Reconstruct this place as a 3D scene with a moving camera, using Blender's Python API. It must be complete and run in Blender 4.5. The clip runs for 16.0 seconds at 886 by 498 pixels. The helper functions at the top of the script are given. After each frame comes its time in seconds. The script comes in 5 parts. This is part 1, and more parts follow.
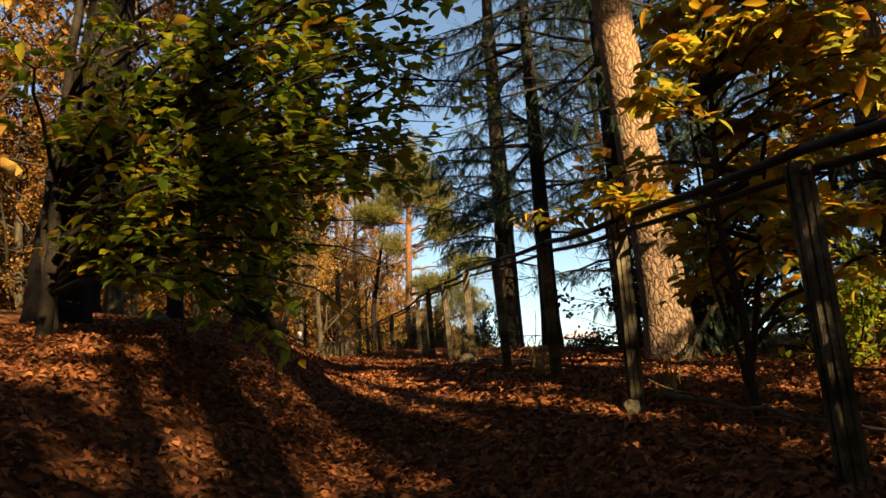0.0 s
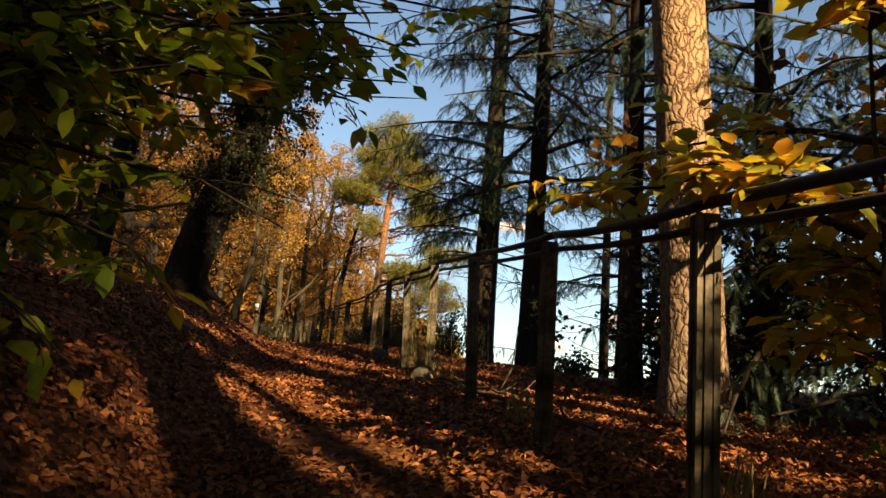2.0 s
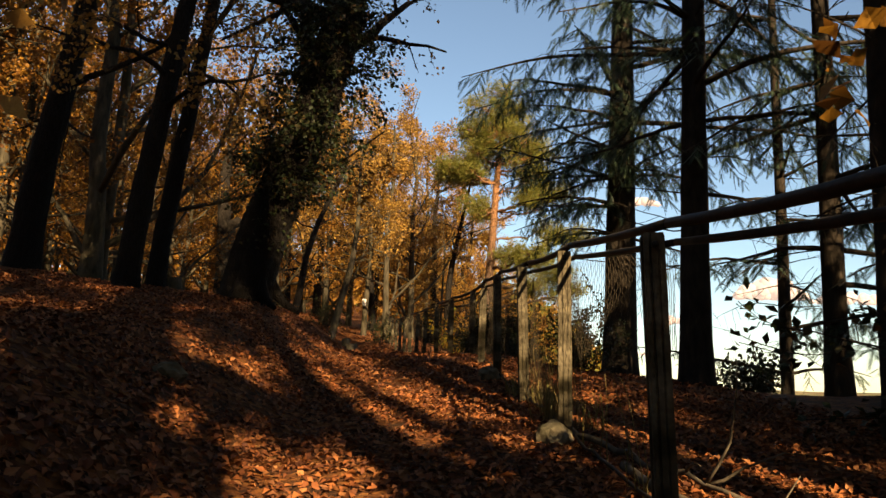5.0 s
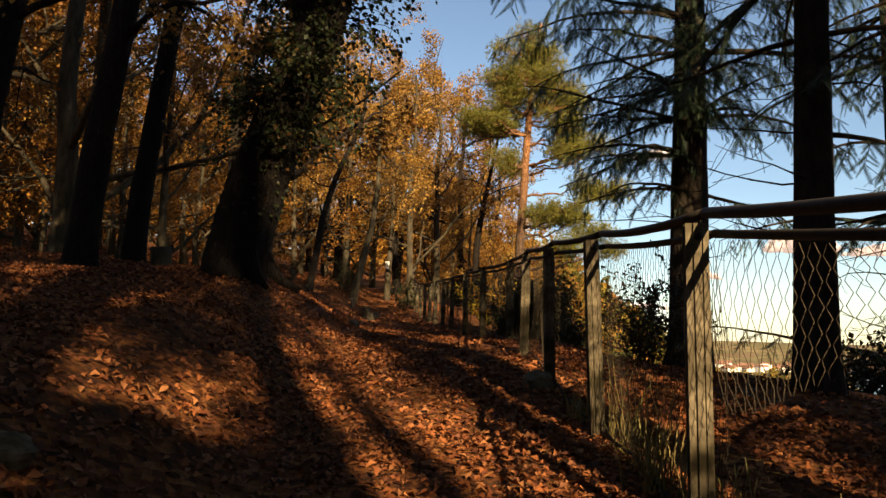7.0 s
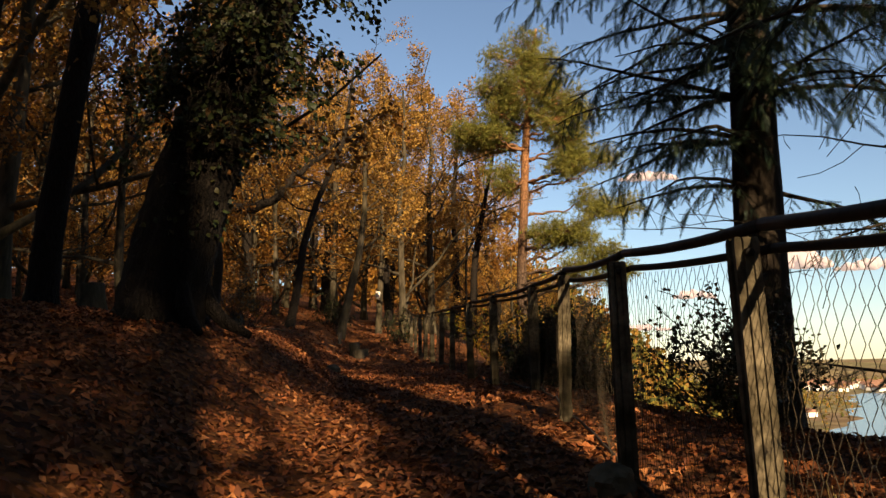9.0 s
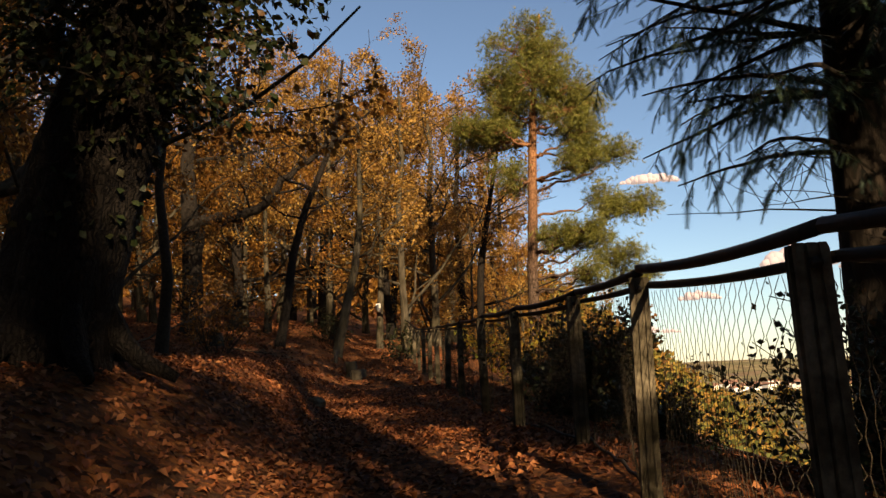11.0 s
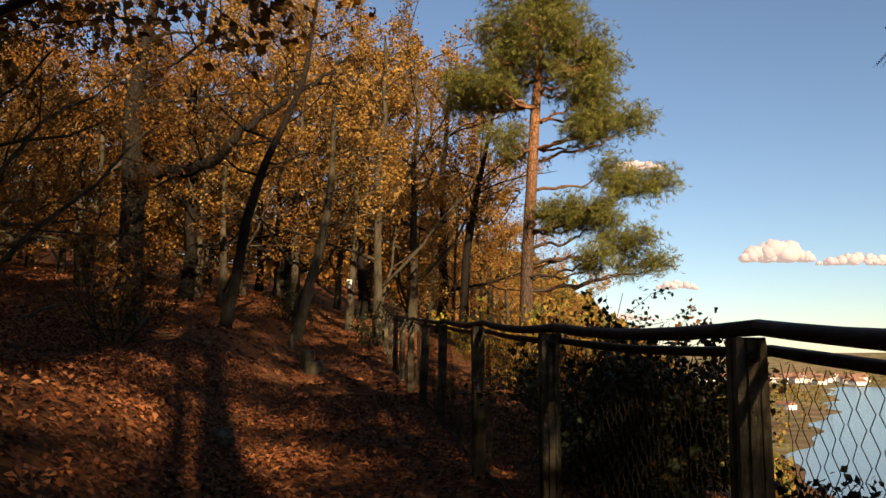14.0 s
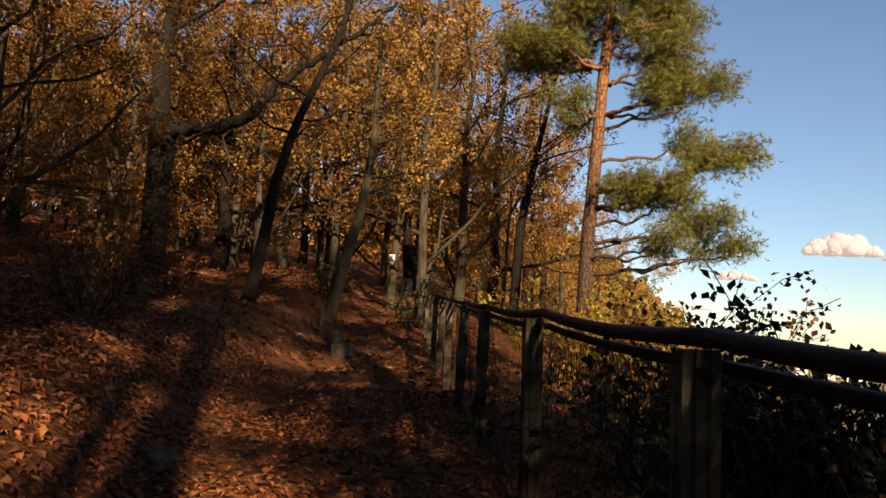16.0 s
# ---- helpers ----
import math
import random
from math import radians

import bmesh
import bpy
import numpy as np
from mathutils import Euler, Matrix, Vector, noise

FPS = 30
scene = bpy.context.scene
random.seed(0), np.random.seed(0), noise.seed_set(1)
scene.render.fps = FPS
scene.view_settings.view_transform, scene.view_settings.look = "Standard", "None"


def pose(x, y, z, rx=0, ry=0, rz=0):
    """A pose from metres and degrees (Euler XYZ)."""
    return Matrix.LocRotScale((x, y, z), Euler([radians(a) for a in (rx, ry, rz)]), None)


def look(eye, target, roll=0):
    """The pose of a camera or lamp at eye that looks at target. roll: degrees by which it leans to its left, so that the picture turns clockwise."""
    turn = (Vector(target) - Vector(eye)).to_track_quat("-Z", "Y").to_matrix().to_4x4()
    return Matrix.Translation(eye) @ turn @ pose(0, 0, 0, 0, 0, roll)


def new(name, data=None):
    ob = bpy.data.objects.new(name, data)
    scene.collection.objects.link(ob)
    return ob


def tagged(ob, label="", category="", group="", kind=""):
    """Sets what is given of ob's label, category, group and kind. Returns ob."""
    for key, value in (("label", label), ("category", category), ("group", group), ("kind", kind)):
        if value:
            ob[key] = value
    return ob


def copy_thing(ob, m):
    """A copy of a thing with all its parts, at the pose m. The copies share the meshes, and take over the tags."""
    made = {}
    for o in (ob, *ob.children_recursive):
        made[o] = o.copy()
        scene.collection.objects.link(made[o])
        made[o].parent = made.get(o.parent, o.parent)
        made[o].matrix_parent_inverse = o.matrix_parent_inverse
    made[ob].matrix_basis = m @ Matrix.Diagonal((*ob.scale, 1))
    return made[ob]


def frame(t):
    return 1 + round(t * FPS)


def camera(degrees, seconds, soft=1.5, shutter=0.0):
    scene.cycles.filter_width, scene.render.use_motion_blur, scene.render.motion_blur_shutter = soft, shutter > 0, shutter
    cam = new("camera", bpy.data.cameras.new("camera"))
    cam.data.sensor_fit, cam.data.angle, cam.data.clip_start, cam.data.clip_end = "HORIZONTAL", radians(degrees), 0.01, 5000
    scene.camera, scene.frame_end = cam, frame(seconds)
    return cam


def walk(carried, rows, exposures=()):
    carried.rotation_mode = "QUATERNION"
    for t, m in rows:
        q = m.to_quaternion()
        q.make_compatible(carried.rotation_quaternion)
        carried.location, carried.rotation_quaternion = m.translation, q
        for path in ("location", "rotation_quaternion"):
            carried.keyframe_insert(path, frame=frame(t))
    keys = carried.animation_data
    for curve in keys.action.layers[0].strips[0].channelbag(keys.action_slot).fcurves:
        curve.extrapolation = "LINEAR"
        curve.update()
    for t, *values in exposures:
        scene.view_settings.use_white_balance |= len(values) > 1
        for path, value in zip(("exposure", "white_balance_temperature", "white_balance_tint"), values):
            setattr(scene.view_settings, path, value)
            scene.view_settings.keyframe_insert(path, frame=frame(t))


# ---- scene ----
cam = camera(60.1, 16.0)
METRES, EYE, TILT, LEAN, TURN = 20.0, 1.27, -4.8, 0.0, 0.0
ROWS = [
    (0.0, 0.0, 0.0, 0.0, 1.18, 16.91, 3.88),
    (0.5, -0.0012, 0.0306, 0.0083, 0.17, 15.43, -0.93),
    (1.0, 0.0022, 0.0605, 0.0164, -3.27, 14.62, 1.03),
    (1.5, 0.0028, 0.0918, 0.0256, -6.24, 13.68, -3.21),
    (2.0, 0.0084, 0.1249, 0.0323, -2.62, 16.38, -3.73),
    (2.5, 0.0108, 0.1597, 0.0396, -0.41, 16.91, -4.33),
    (3.0, 0.0076, 0.1955, 0.0473, 2.36, 17.46, -1.68),
    (3.5, 0.005, 0.2215, 0.0565, 2.77, 17.51, -1.64),
    (4.0, 0.0078, 0.2475, 0.0652, 5.81, 16.44, -2.86),
    (6.5, -0.0057, 0.3842, 0.1076, 7.34, 12.43, -2.07),
    (7.0, -0.0123, 0.4176, 0.1165, 8.64, 11.34, -2.18),
    (7.5, -0.0191, 0.4504, 0.1219, 9.16, 11.14, -2.29),
    (8.0, -0.0278, 0.484, 0.1316, 9.67, 11.0, -1.74),
    (8.5, -0.0334, 0.5205, 0.1367, 8.95, 12.86, -1.08),
    (11.0, -0.0546, 0.6698, 0.1654, 9.19, 14.1, 1.46),
    (11.5, -0.0627, 0.7045, 0.1697, 9.11, 13.8, 1.41),
    (12.0, -0.07, 0.7384, 0.1773, 8.59, 13.99, 1.45),
    (12.5, -0.0744, 0.771, 0.1827, 8.29, 14.07, 0.24),
    (13.0, -0.077, 0.7998, 0.191, 7.72, 13.74, -0.33),
    (13.5, -0.0801, 0.8267, 0.1962, 6.14, 13.19, 0.22),
    (14.0, -0.0821, 0.8476, 0.2065, 7.14, 12.3, -1.42),
    (14.5, -0.0857, 0.8733, 0.2096, 9.27, 11.5, -4.47),
    (15.0, -0.0899, 0.905, 0.2118, 10.95, 10.94, -4.53),
    (15.5, -0.0938, 0.9351, 0.2179, 11.98, 10.61, -4.86),
    (16.0, -0.0931, 0.9621, 0.222, 10.62, 10.67, -4.24),
]
walk(cam, [(t, pose(0, 0, EYE, TILT, LEAN, TURN) @ pose(METRES * x, METRES * y, METRES * z, 90 + pitch, roll, yaw)) for t, x, y, z, yaw, pitch, roll in ROWS], ((0.0, 2.2, 9100, 9), (4.2, 2.15, 9300, 10), (7.0, 1.92, 8700, 12), (11.0, 1.64, 8200, 14), (16.0, 1.62, 7800, 14)))

# ---- light ----
SUN_AZ, SUN_EL = radians(154), radians(23)
sun_from = Vector((math.sin(SUN_AZ) * math.cos(SUN_EL), math.cos(SUN_AZ) * math.cos(SUN_EL), math.sin(SUN_EL)))
world = bpy.data.worlds.new("sky")
scene.world = world
world.use_nodes = True
wn = world.node_tree
sky = wn.nodes.new("ShaderNodeTexSky")
sky.sky_type, sky.sun_disc = "NISHITA", False
sky.sun_elevation, sky.sun_rotation = SUN_EL, SUN_AZ
sky.air_density, sky.dust_density, sky.ozone_density = 1.0, 0.1, 4.5
wn.links.new(sky.outputs[0], wn.nodes["Background"].inputs[0])
wn.nodes["Background"].inputs[1].default_value = 0.05
sun_data = bpy.data.lights.new("sun", "SUN")
sun_data.energy, sun_data.angle, sun_data.color = 5.0, radians(0.6), (1.0, 0.84, 0.62)
sun = new("sun", sun_data)
sun.matrix_world = look(sun_from * 60, (0, 0, 0))

# ---- materials ----


def material(name, rough=0.8, metal=0.0, spec=0.1):
    m = bpy.data.materials.new(name)
    m.use_nodes = True
    b = m.node_tree.nodes["Principled BSDF"]
    b.inputs["Roughness"].default_value, b.inputs["Metallic"].default_value = rough, metal
    b.inputs["Specular IOR Level"].default_value = spec
    return m, m.node_tree, b


def noise_tex(nt, scale, detail=6.0, rough=0.6, stretch=None):
    co = nt.nodes.new("ShaderNodeTexCoord")
    n = nt.nodes.new("ShaderNodeTexNoise")
    n.inputs["Scale"].default_value, n.inputs["Detail"].default_value, n.inputs["Roughness"].default_value = scale, detail, rough
    if stretch:
        mp = nt.nodes.new("ShaderNodeMapping")
        mp.inputs["Scale"].default_value = stretch
        nt.links.new(co.outputs["Object"], mp.inputs[0])
        nt.links.new(mp.outputs[0], n.inputs["Vector"])
    else:
        nt.links.new(co.outputs["Object"], n.inputs["Vector"])
    return n


def ramp(nt, source, stops):
    r = nt.nodes.new("ShaderNodeValToRGB")
    while len(r.color_ramp.elements) < len(stops):
        r.color_ramp.elements.new(0.5)
    for e, (p, c) in zip(r.color_ramp.elements, stops):
        e.position, e.color = p, (*c, 1)
    nt.links.new(source, r.inputs[0])
    return r


def mix(nt, a, b, fac, kind="MIX"):
    m = nt.nodes.new("ShaderNodeMix")
    m.data_type, m.blend_type = "RGBA", kind
    if isinstance(fac, float):
        m.inputs[0].default_value = fac
    else:
        nt.links.new(fac, m.inputs[0])
    nt.links.new(a, m.inputs[6])
    nt.links.new(b, m.inputs[7])
    return m.outputs[2]


def bump(nt, b, height, strength, dist=0.02):
    n = nt.nodes.new("ShaderNodeBump")
    n.inputs["Strength"].default_value, n.inputs["Distance"].default_value = strength, dist
    nt.links.new(height, n.inputs["Height"])
    nt.links.new(n.outputs[0], b.inputs["Normal"])


def grained(name, stops, scale, stains, stain_scale, rough=0.85, strength=0.6, dist=0.02, stretch=None, metal=0.0, spec=0.1):
    """Fine grain from one noise, stains from a broader one."""
    m, nt, b = material(name, rough, metal, spec)
    fine = noise_tex(nt, scale, stretch=stretch)
    broad = noise_tex(nt, stain_scale, 3.0)
    a, c = ramp(nt, fine.outputs[0], stops), ramp(nt, broad.outputs[0], stains)
    nt.links.new(mix(nt, a.outputs[0], c.outputs[0], 1.0, "MULTIPLY"), b.inputs["Base Color"])
    bump(nt, b, fine.outputs[0], strength, dist)
    return m


def leafy(name, stops, through_light=0.4, rough=0.55):
    """Thin leaves, each island with its own tint, letting part of the light through."""
    m, nt, b = material(name, rough, 0.0, 0.14)
    geo = nt.nodes.new("ShaderNodeNewGeometry")
    info = nt.nodes.new("ShaderNodeObjectInfo")
    add = nt.nodes.new("ShaderNodeMath")
    add.operation = "ADD"
    nt.links.new(geo.outputs["Random Per Island"], add.inputs[0])
    nt.links.new(info.outputs["Random"], add.inputs[1])
    frac = nt.nodes.new("ShaderNodeMath")
    frac.operation = "FRACT"
    nt.links.new(add.outputs[0], frac.inputs[0])
    r = ramp(nt, frac.outputs[0], stops)
    grain = noise_tex(nt, 40.0, 3.0)
    g = ramp(nt, grain.outputs[0], [(0.25, (0.7, 0.68, 0.6)), (0.75, (1.0, 1.0, 1.0))])
    col = mix(nt, r.outputs[0], g.outputs[0], 1.0, "MULTIPLY")
    nt.links.new(col, b.inputs["Base Color"])
    tr = nt.nodes.new("ShaderNodeBsdfTranslucent")
    nt.links.new(col, tr.inputs[0])
    ms = nt.nodes.new("ShaderNodeMixShader")
    ms.inputs[0].default_value = through_light
    nt.links.new(b.outputs[0], ms.inputs[1])
    nt.links.new(tr.outputs[0], ms.inputs[2])
    nt.links.new(ms.outputs[0], nt.nodes["Material Output"].inputs["Surface"])
    return m


WHITE2 = [(0.3, (0.65, 0.63, 0.6)), (0.7, (1.0, 1.0, 1.0))]
M_BARK_GREY = grained("grey_lichened_bark", [(0.3, (0.0175, 0.014, 0.01)), (0.6, (0.06, 0.048, 0.034)), (0.85, (0.12, 0.1, 0.075))], 10.0, [(0.35, (0.6, 0.62, 0.5)), (0.7, (1, 1, 1))], 1.5, 0.9, 0.9, 0.03, (1, 1, 0.3))
M_TWIG = grained("twig_bark", [(0.3, (0.0126, 0.0091, 0.007)), (0.7, (0.042, 0.0322, 0.0231))], 30.0, WHITE2, 2.0, 0.85, 0.3)
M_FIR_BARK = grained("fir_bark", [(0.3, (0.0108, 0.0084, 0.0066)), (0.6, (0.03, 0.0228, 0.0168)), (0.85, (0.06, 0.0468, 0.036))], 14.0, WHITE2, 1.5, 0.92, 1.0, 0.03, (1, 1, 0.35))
M_WIRE = grained("galvanised_wire", [(0.3, (0.02, 0.016, 0.012)), (0.7, (0.065, 0.05, 0.034))], 60.0, WHITE2, 3.0, 0.7, 0.2, 0.001, None, 0.2)
M_RAIL = grained("rusty_dark_pipe", [(0.3, (0.01375, 0.0121, 0.011)), (0.6, (0.033, 0.0275, 0.0231)), (0.85, (0.0715, 0.044, 0.0275))], 25.0, WHITE2, 4.0, 0.6, 0.3, 0.004, None, 0.3)
# post stains are deepened, partly standing in for shade on the farther posts
M_POST = grained("weathered_shaded_concrete_post", [(0.25, (0.05625, 0.045, 0.02992)), (0.55, (0.1425, 0.1162, 0.07837)), (0.85, (0.255, 0.2137, 0.1425))], 26.0, [(0.42, (0.16, 0.155, 0.12)), (0.68, (1, 1, 1))], 3.5, 0.9, 0.6, 0.006)
M_STONE = grained("pale_stone", [(0.3, (0.063, 0.0504, 0.035)), (0.7, (0.14, 0.1155, 0.0805))], 12.0, [(0.3, (0.6, 0.66, 0.5)), (0.6, (1, 1, 1))], 3.0, 0.95, 0.8, 0.02)
M_DEADWOOD = grained("bleached_dead_wood", [(0.3, (0.035, 0.026, 0.018)), (0.7, (0.11, 0.088, 0.064))], 20.0, WHITE2, 3.0, 0.9, 0.6, 0.01, (1, 1, 0.2))
M_HOUSE = grained("pale_render", [(0.3, (0.62, 0.6, 0.56)), (0.7, (0.8, 0.78, 0.74))], 0.5, WHITE2, 0.05, 0.9, 0.1)
M_ROOF = grained("roof_tiles", [(0.3, (0.14, 0.07, 0.05)), (0.7, (0.26, 0.15, 0.11))], 1.5, WHITE2, 0.1, 0.9, 0.2)

M_GREEN = leafy("green_turning_beech_leaves", [(0.0, (0.09, 0.15, 0.018)), (0.4, (0.17, 0.23, 0.024)), (0.7, (0.27, 0.29, 0.032)), (0.88, (0.4, 0.3, 0.033)), (1.0, (0.4, 0.16, 0.024))], 0.6)
M_ORANGE = leafy("orange_beech_leaves", [(0.0, (0.42, 0.16, 0.026)), (0.22, (0.5, 0.26, 0.033)), (0.5, (0.55, 0.39, 0.048)), (0.78, (0.36, 0.35, 0.052)), (1.0, (0.2, 0.21, 0.042))], 0.6)
M_GOLD = leafy("golden_oak_leaves", [(0.0, (0.16, 0.08, 0.028)), (0.3, (0.29, 0.15, 0.04)), (0.6, (0.41, 0.235, 0.06)), (0.85, (0.26, 0.155, 0.045)), (1.0, (0.12, 0.055, 0.022))], 0.42)
M_BROWN = leafy("brown_oak_leaves", [(0.0, (0.09, 0.03795, 0.01238)), (0.35, (0.195, 0.08085, 0.01733)), (0.7, (0.27, 0.1279, 0.0231)), (1.0, (0.1275, 0.0495, 0.0165))], 0.38)
M_LITTER = leafy("fallen_leaves", [(0.0, (0.045, 0.015, 0.008)), (0.3, (0.13, 0.04, 0.016)), (0.6, (0.22, 0.072, 0.026)), (0.85, (0.28, 0.115, 0.048)), (1.0, (0.08, 0.028, 0.017))], 0.08, 0.7)
M_HOLLY = leafy("dark_glossy_leaves", [(0.0, (0.01, 0.017, 0.006)), (0.6, (0.021, 0.028, 0.01)), (0.88, (0.036, 0.03, 0.012)), (1.0, (0.11, 0.052, 0.019))], 0.12, 0.5)
M_FIR = leafy("fir_needles", [(0.0, (0.014, 0.0315, 0.021)), (0.6, (0.028, 0.0525, 0.035)), (1.0, (0.056, 0.07, 0.035))], 0.25, 0.5)
M_PINE = leafy("pine_needles", [(0.0, (0.072, 0.084, 0.0198)), (0.5, (0.144, 0.15, 0.0363)), (1.0, (0.228, 0.198, 0.0528))], 0.32, 0.5)
M_FARWOOD = leafy("distant_foliage", [(0.0, (0.045, 0.0525, 0.015)), (0.3, (0.09, 0.09, 0.0225)), (0.55, (0.18, 0.1275, 0.02625)), (0.8, (0.24, 0.1275, 0.03)), (1.0, (0.15, 0.0675, 0.0225))], 0.15, 0.8)
M_GRASS = leafy("straw_grass", [(0.0, (0.15, 0.105, 0.0375)), (0.6, (0.27, 0.2025, 0.09)), (1.0, (0.12, 0.12, 0.0375))], 0.3, 0.7)


def plated_bark(name, low, high, z0, z1, scale=13.0, tall=0.42, gap=(0.3, 0.27, 0.25), depth=0.03):
    """Pine bark: plates split by dark cracks, redder up the trunk."""
    m, nt, b = material(name, 0.9)
    co = nt.nodes.new("ShaderNodeTexCoord")
    mp = nt.nodes.new("ShaderNodeMapping")
    mp.inputs["Scale"].default_value = (1, 1, tall)
    nt.links.new(co.outputs["Object"], mp.inputs[0])
    v = nt.nodes.new("ShaderNodeTexVoronoi")
    v.feature = "DISTANCE_TO_EDGE"
    v.inputs["Scale"].default_value = scale
    wob = noise_tex(nt, 5.0, 4.0)
    warp = nt.nodes.new("ShaderNodeVectorMath")
    warp.operation = "MULTIPLY_ADD"
    nt.links.new(wob.outputs["Color"], warp.inputs[0])
    warp.inputs[1].default_value = (0.16, 0.16, 0.12)
    nt.links.new(mp.outputs[0], warp.inputs[2])
    nt.links.new(warp.outputs[0], v.inputs["Vector"])
    crack = ramp(nt, v.outputs["Distance"], [(0.0, gap), (0.08, (0.75, 0.75, 0.75)), (0.3, (1, 1, 1))])
    sep = nt.nodes.new("ShaderNodeSeparateXYZ")
    nt.links.new(co.outputs["Object"], sep.inputs[0])
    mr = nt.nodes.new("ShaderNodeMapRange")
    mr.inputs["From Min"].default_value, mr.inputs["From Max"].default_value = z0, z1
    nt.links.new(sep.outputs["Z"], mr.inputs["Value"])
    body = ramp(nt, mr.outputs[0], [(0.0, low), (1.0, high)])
    fine = noise_tex(nt, 30.0)
    f = ramp(nt, fine.outputs[0], [(0.3, (0.6, 0.6, 0.6)), (0.7, (1, 1, 1))])
    col = mix(nt, mix(nt, body.outputs[0], f.outputs[0], 1.0, "MULTIPLY"), crack.outputs[0], 1.0, "MULTIPLY")
    nt.links.new(col, b.inputs["Base Color"])
    bump(nt, b, crack.outputs[0], 1.0, depth)
    return m


M_PINE_BARK = plated_bark("plated_pine_bark", (0.17, 0.115, 0.078), (0.36, 0.215, 0.122), 0.0, 6.0, 17.0, 0.4, (0.38, 0.33, 0.3))
M_PINE_BARK_FAR = plated_bark("red_pine_bark", (0.085, 0.056, 0.04), (0.36, 0.165, 0.075), 3.5, 11.0)
# oak bark toned near black, so the trunks' shade is in the colour
M_BARK = plated_bark("shade_darkened_furrowed_bark", (0.013, 0.01, 0.008), (0.03, 0.023, 0.017), 0.0, 8.0, 26.0, 0.16, (0.3, 0.28, 0.26), 0.04)


def ground_material():
    m, nt, b = material("leaf_strewn_soil", 0.95)
    fine, mid, broad = noise_tex(nt, 22.0, 8.0, 0.7), noise_tex(nt, 2.2, 5.0), noise_tex(nt, 0.35, 3.0)
    v = nt.nodes.new("ShaderNodeTexVoronoi")
    co = nt.nodes.new("ShaderNodeTexCoord")
    nt.links.new(co.outputs["Object"], v.inputs["Vector"])
    v.inputs["Scale"].default_value = 17.0
    leaf = ramp(nt, v.outputs["Color"], [(0.1, (0.03, 0.011, 0.006)), (0.45, (0.1, 0.034, 0.011)), (0.75, (0.18, 0.064, 0.019)), (0.95, (0.23, 0.1, 0.034))])
    soil = ramp(nt, fine.outputs[0], [(0.3, (0.018, 0.01, 0.006)), (0.7, (0.06, 0.027, 0.012))])
    cover = ramp(nt, mid.outputs[0], [(0.32, (0, 0, 0)), (0.5, (1, 1, 1))])
    near = mix(nt, soil.outputs[0], leaf.outputs[0], cover.outputs[0])
    tone = ramp(nt, broad.outputs[0], [(0.3, (0.7, 0.7, 0.7)), (0.7, (1, 1, 1))])
    near = mix(nt, near, tone.outputs[0], 1.0, "MULTIPLY")
    # beyond the hill: meadows and woods of the valley
    fields = nt.nodes.new("ShaderNodeTexVoronoi")
    fields.inputs["Scale"].default_value = 0.006
    nt.links.new(co.outputs["Object"], fields.inputs["Vector"])
    fcol = ramp(nt, fields.outputs["Color"], [(0.15, (0.13, 0.1, 0.055)), (0.4, (0.14, 0.125, 0.06)), (0.6, (0.2, 0.165, 0.085)), (0.85, (0.16, 0.105, 0.065))])
    wood = noise_tex(nt, 0.03, 8.0, 0.7)
    wcol = ramp(nt, wood.outputs[0], [(0.4, (0.5, 0.45, 0.4)), (0.6, (1, 1, 1))])
    far = mix(nt, fcol.outputs[0], wcol.outputs[0], 1.0, "MULTIPLY")
    sep = nt.nodes.new("ShaderNodeSeparateXYZ")
    nt.links.new(co.outputs["Object"], sep.inputs[0])
    mr = nt.nodes.new("ShaderNodeMapRange")
    mr.inputs["From Min"].default_value, mr.inputs["From Max"].default_value = 380.0, 600.0
    nt.links.new(sep.outputs["Y"], mr.inputs["Value"])
    nt.links.new(mix(nt, near, far, mr.outputs[0]), b.inputs["Base Color"])
    add = nt.nodes.new("ShaderNodeMath")
    add.operation = "ADD"
    nt.links.new(fine.outputs[0], add.inputs[0])
    nt.links.new(v.outputs["Distance"], add.inputs[1])
    bump(nt, b, add.outputs[0], 0.8, 0.03)
    return m


M_GLOWING_CLOUD, _nt, _b = material("cloud", 1.0, 0.0, 0.0)
_r = ramp(_nt, noise_tex(_nt, 0.012, 4.0).outputs[0], [(0.3, (0.16, 0.13, 0.135)), (0.7, (0.21, 0.165, 0.16))])
_nt.links.new(_r.outputs[0], _b.inputs["Base Color"])
# a faint pinkish glow stands in for daylight scattered in the cloud
_b.inputs["Emission Color"].default_value, _b.inputs["Emission Strength"].default_value = (0.62, 0.53, 0.54, 1), 0.27
M_GROUND = ground_material()
M_WATER, _nt, _b = material("lake_water", 0.2, 0.0, 0.5)
_b.inputs["Base Color"].default_value = (0.06, 0.11, 0.16, 1)
bump(_nt, _b, noise_tex(_nt, 0.25, 4.0).outputs[0], 0.02, 0.05)

# ---- mesh helpers ----
rng = np.random.default_rng(7)


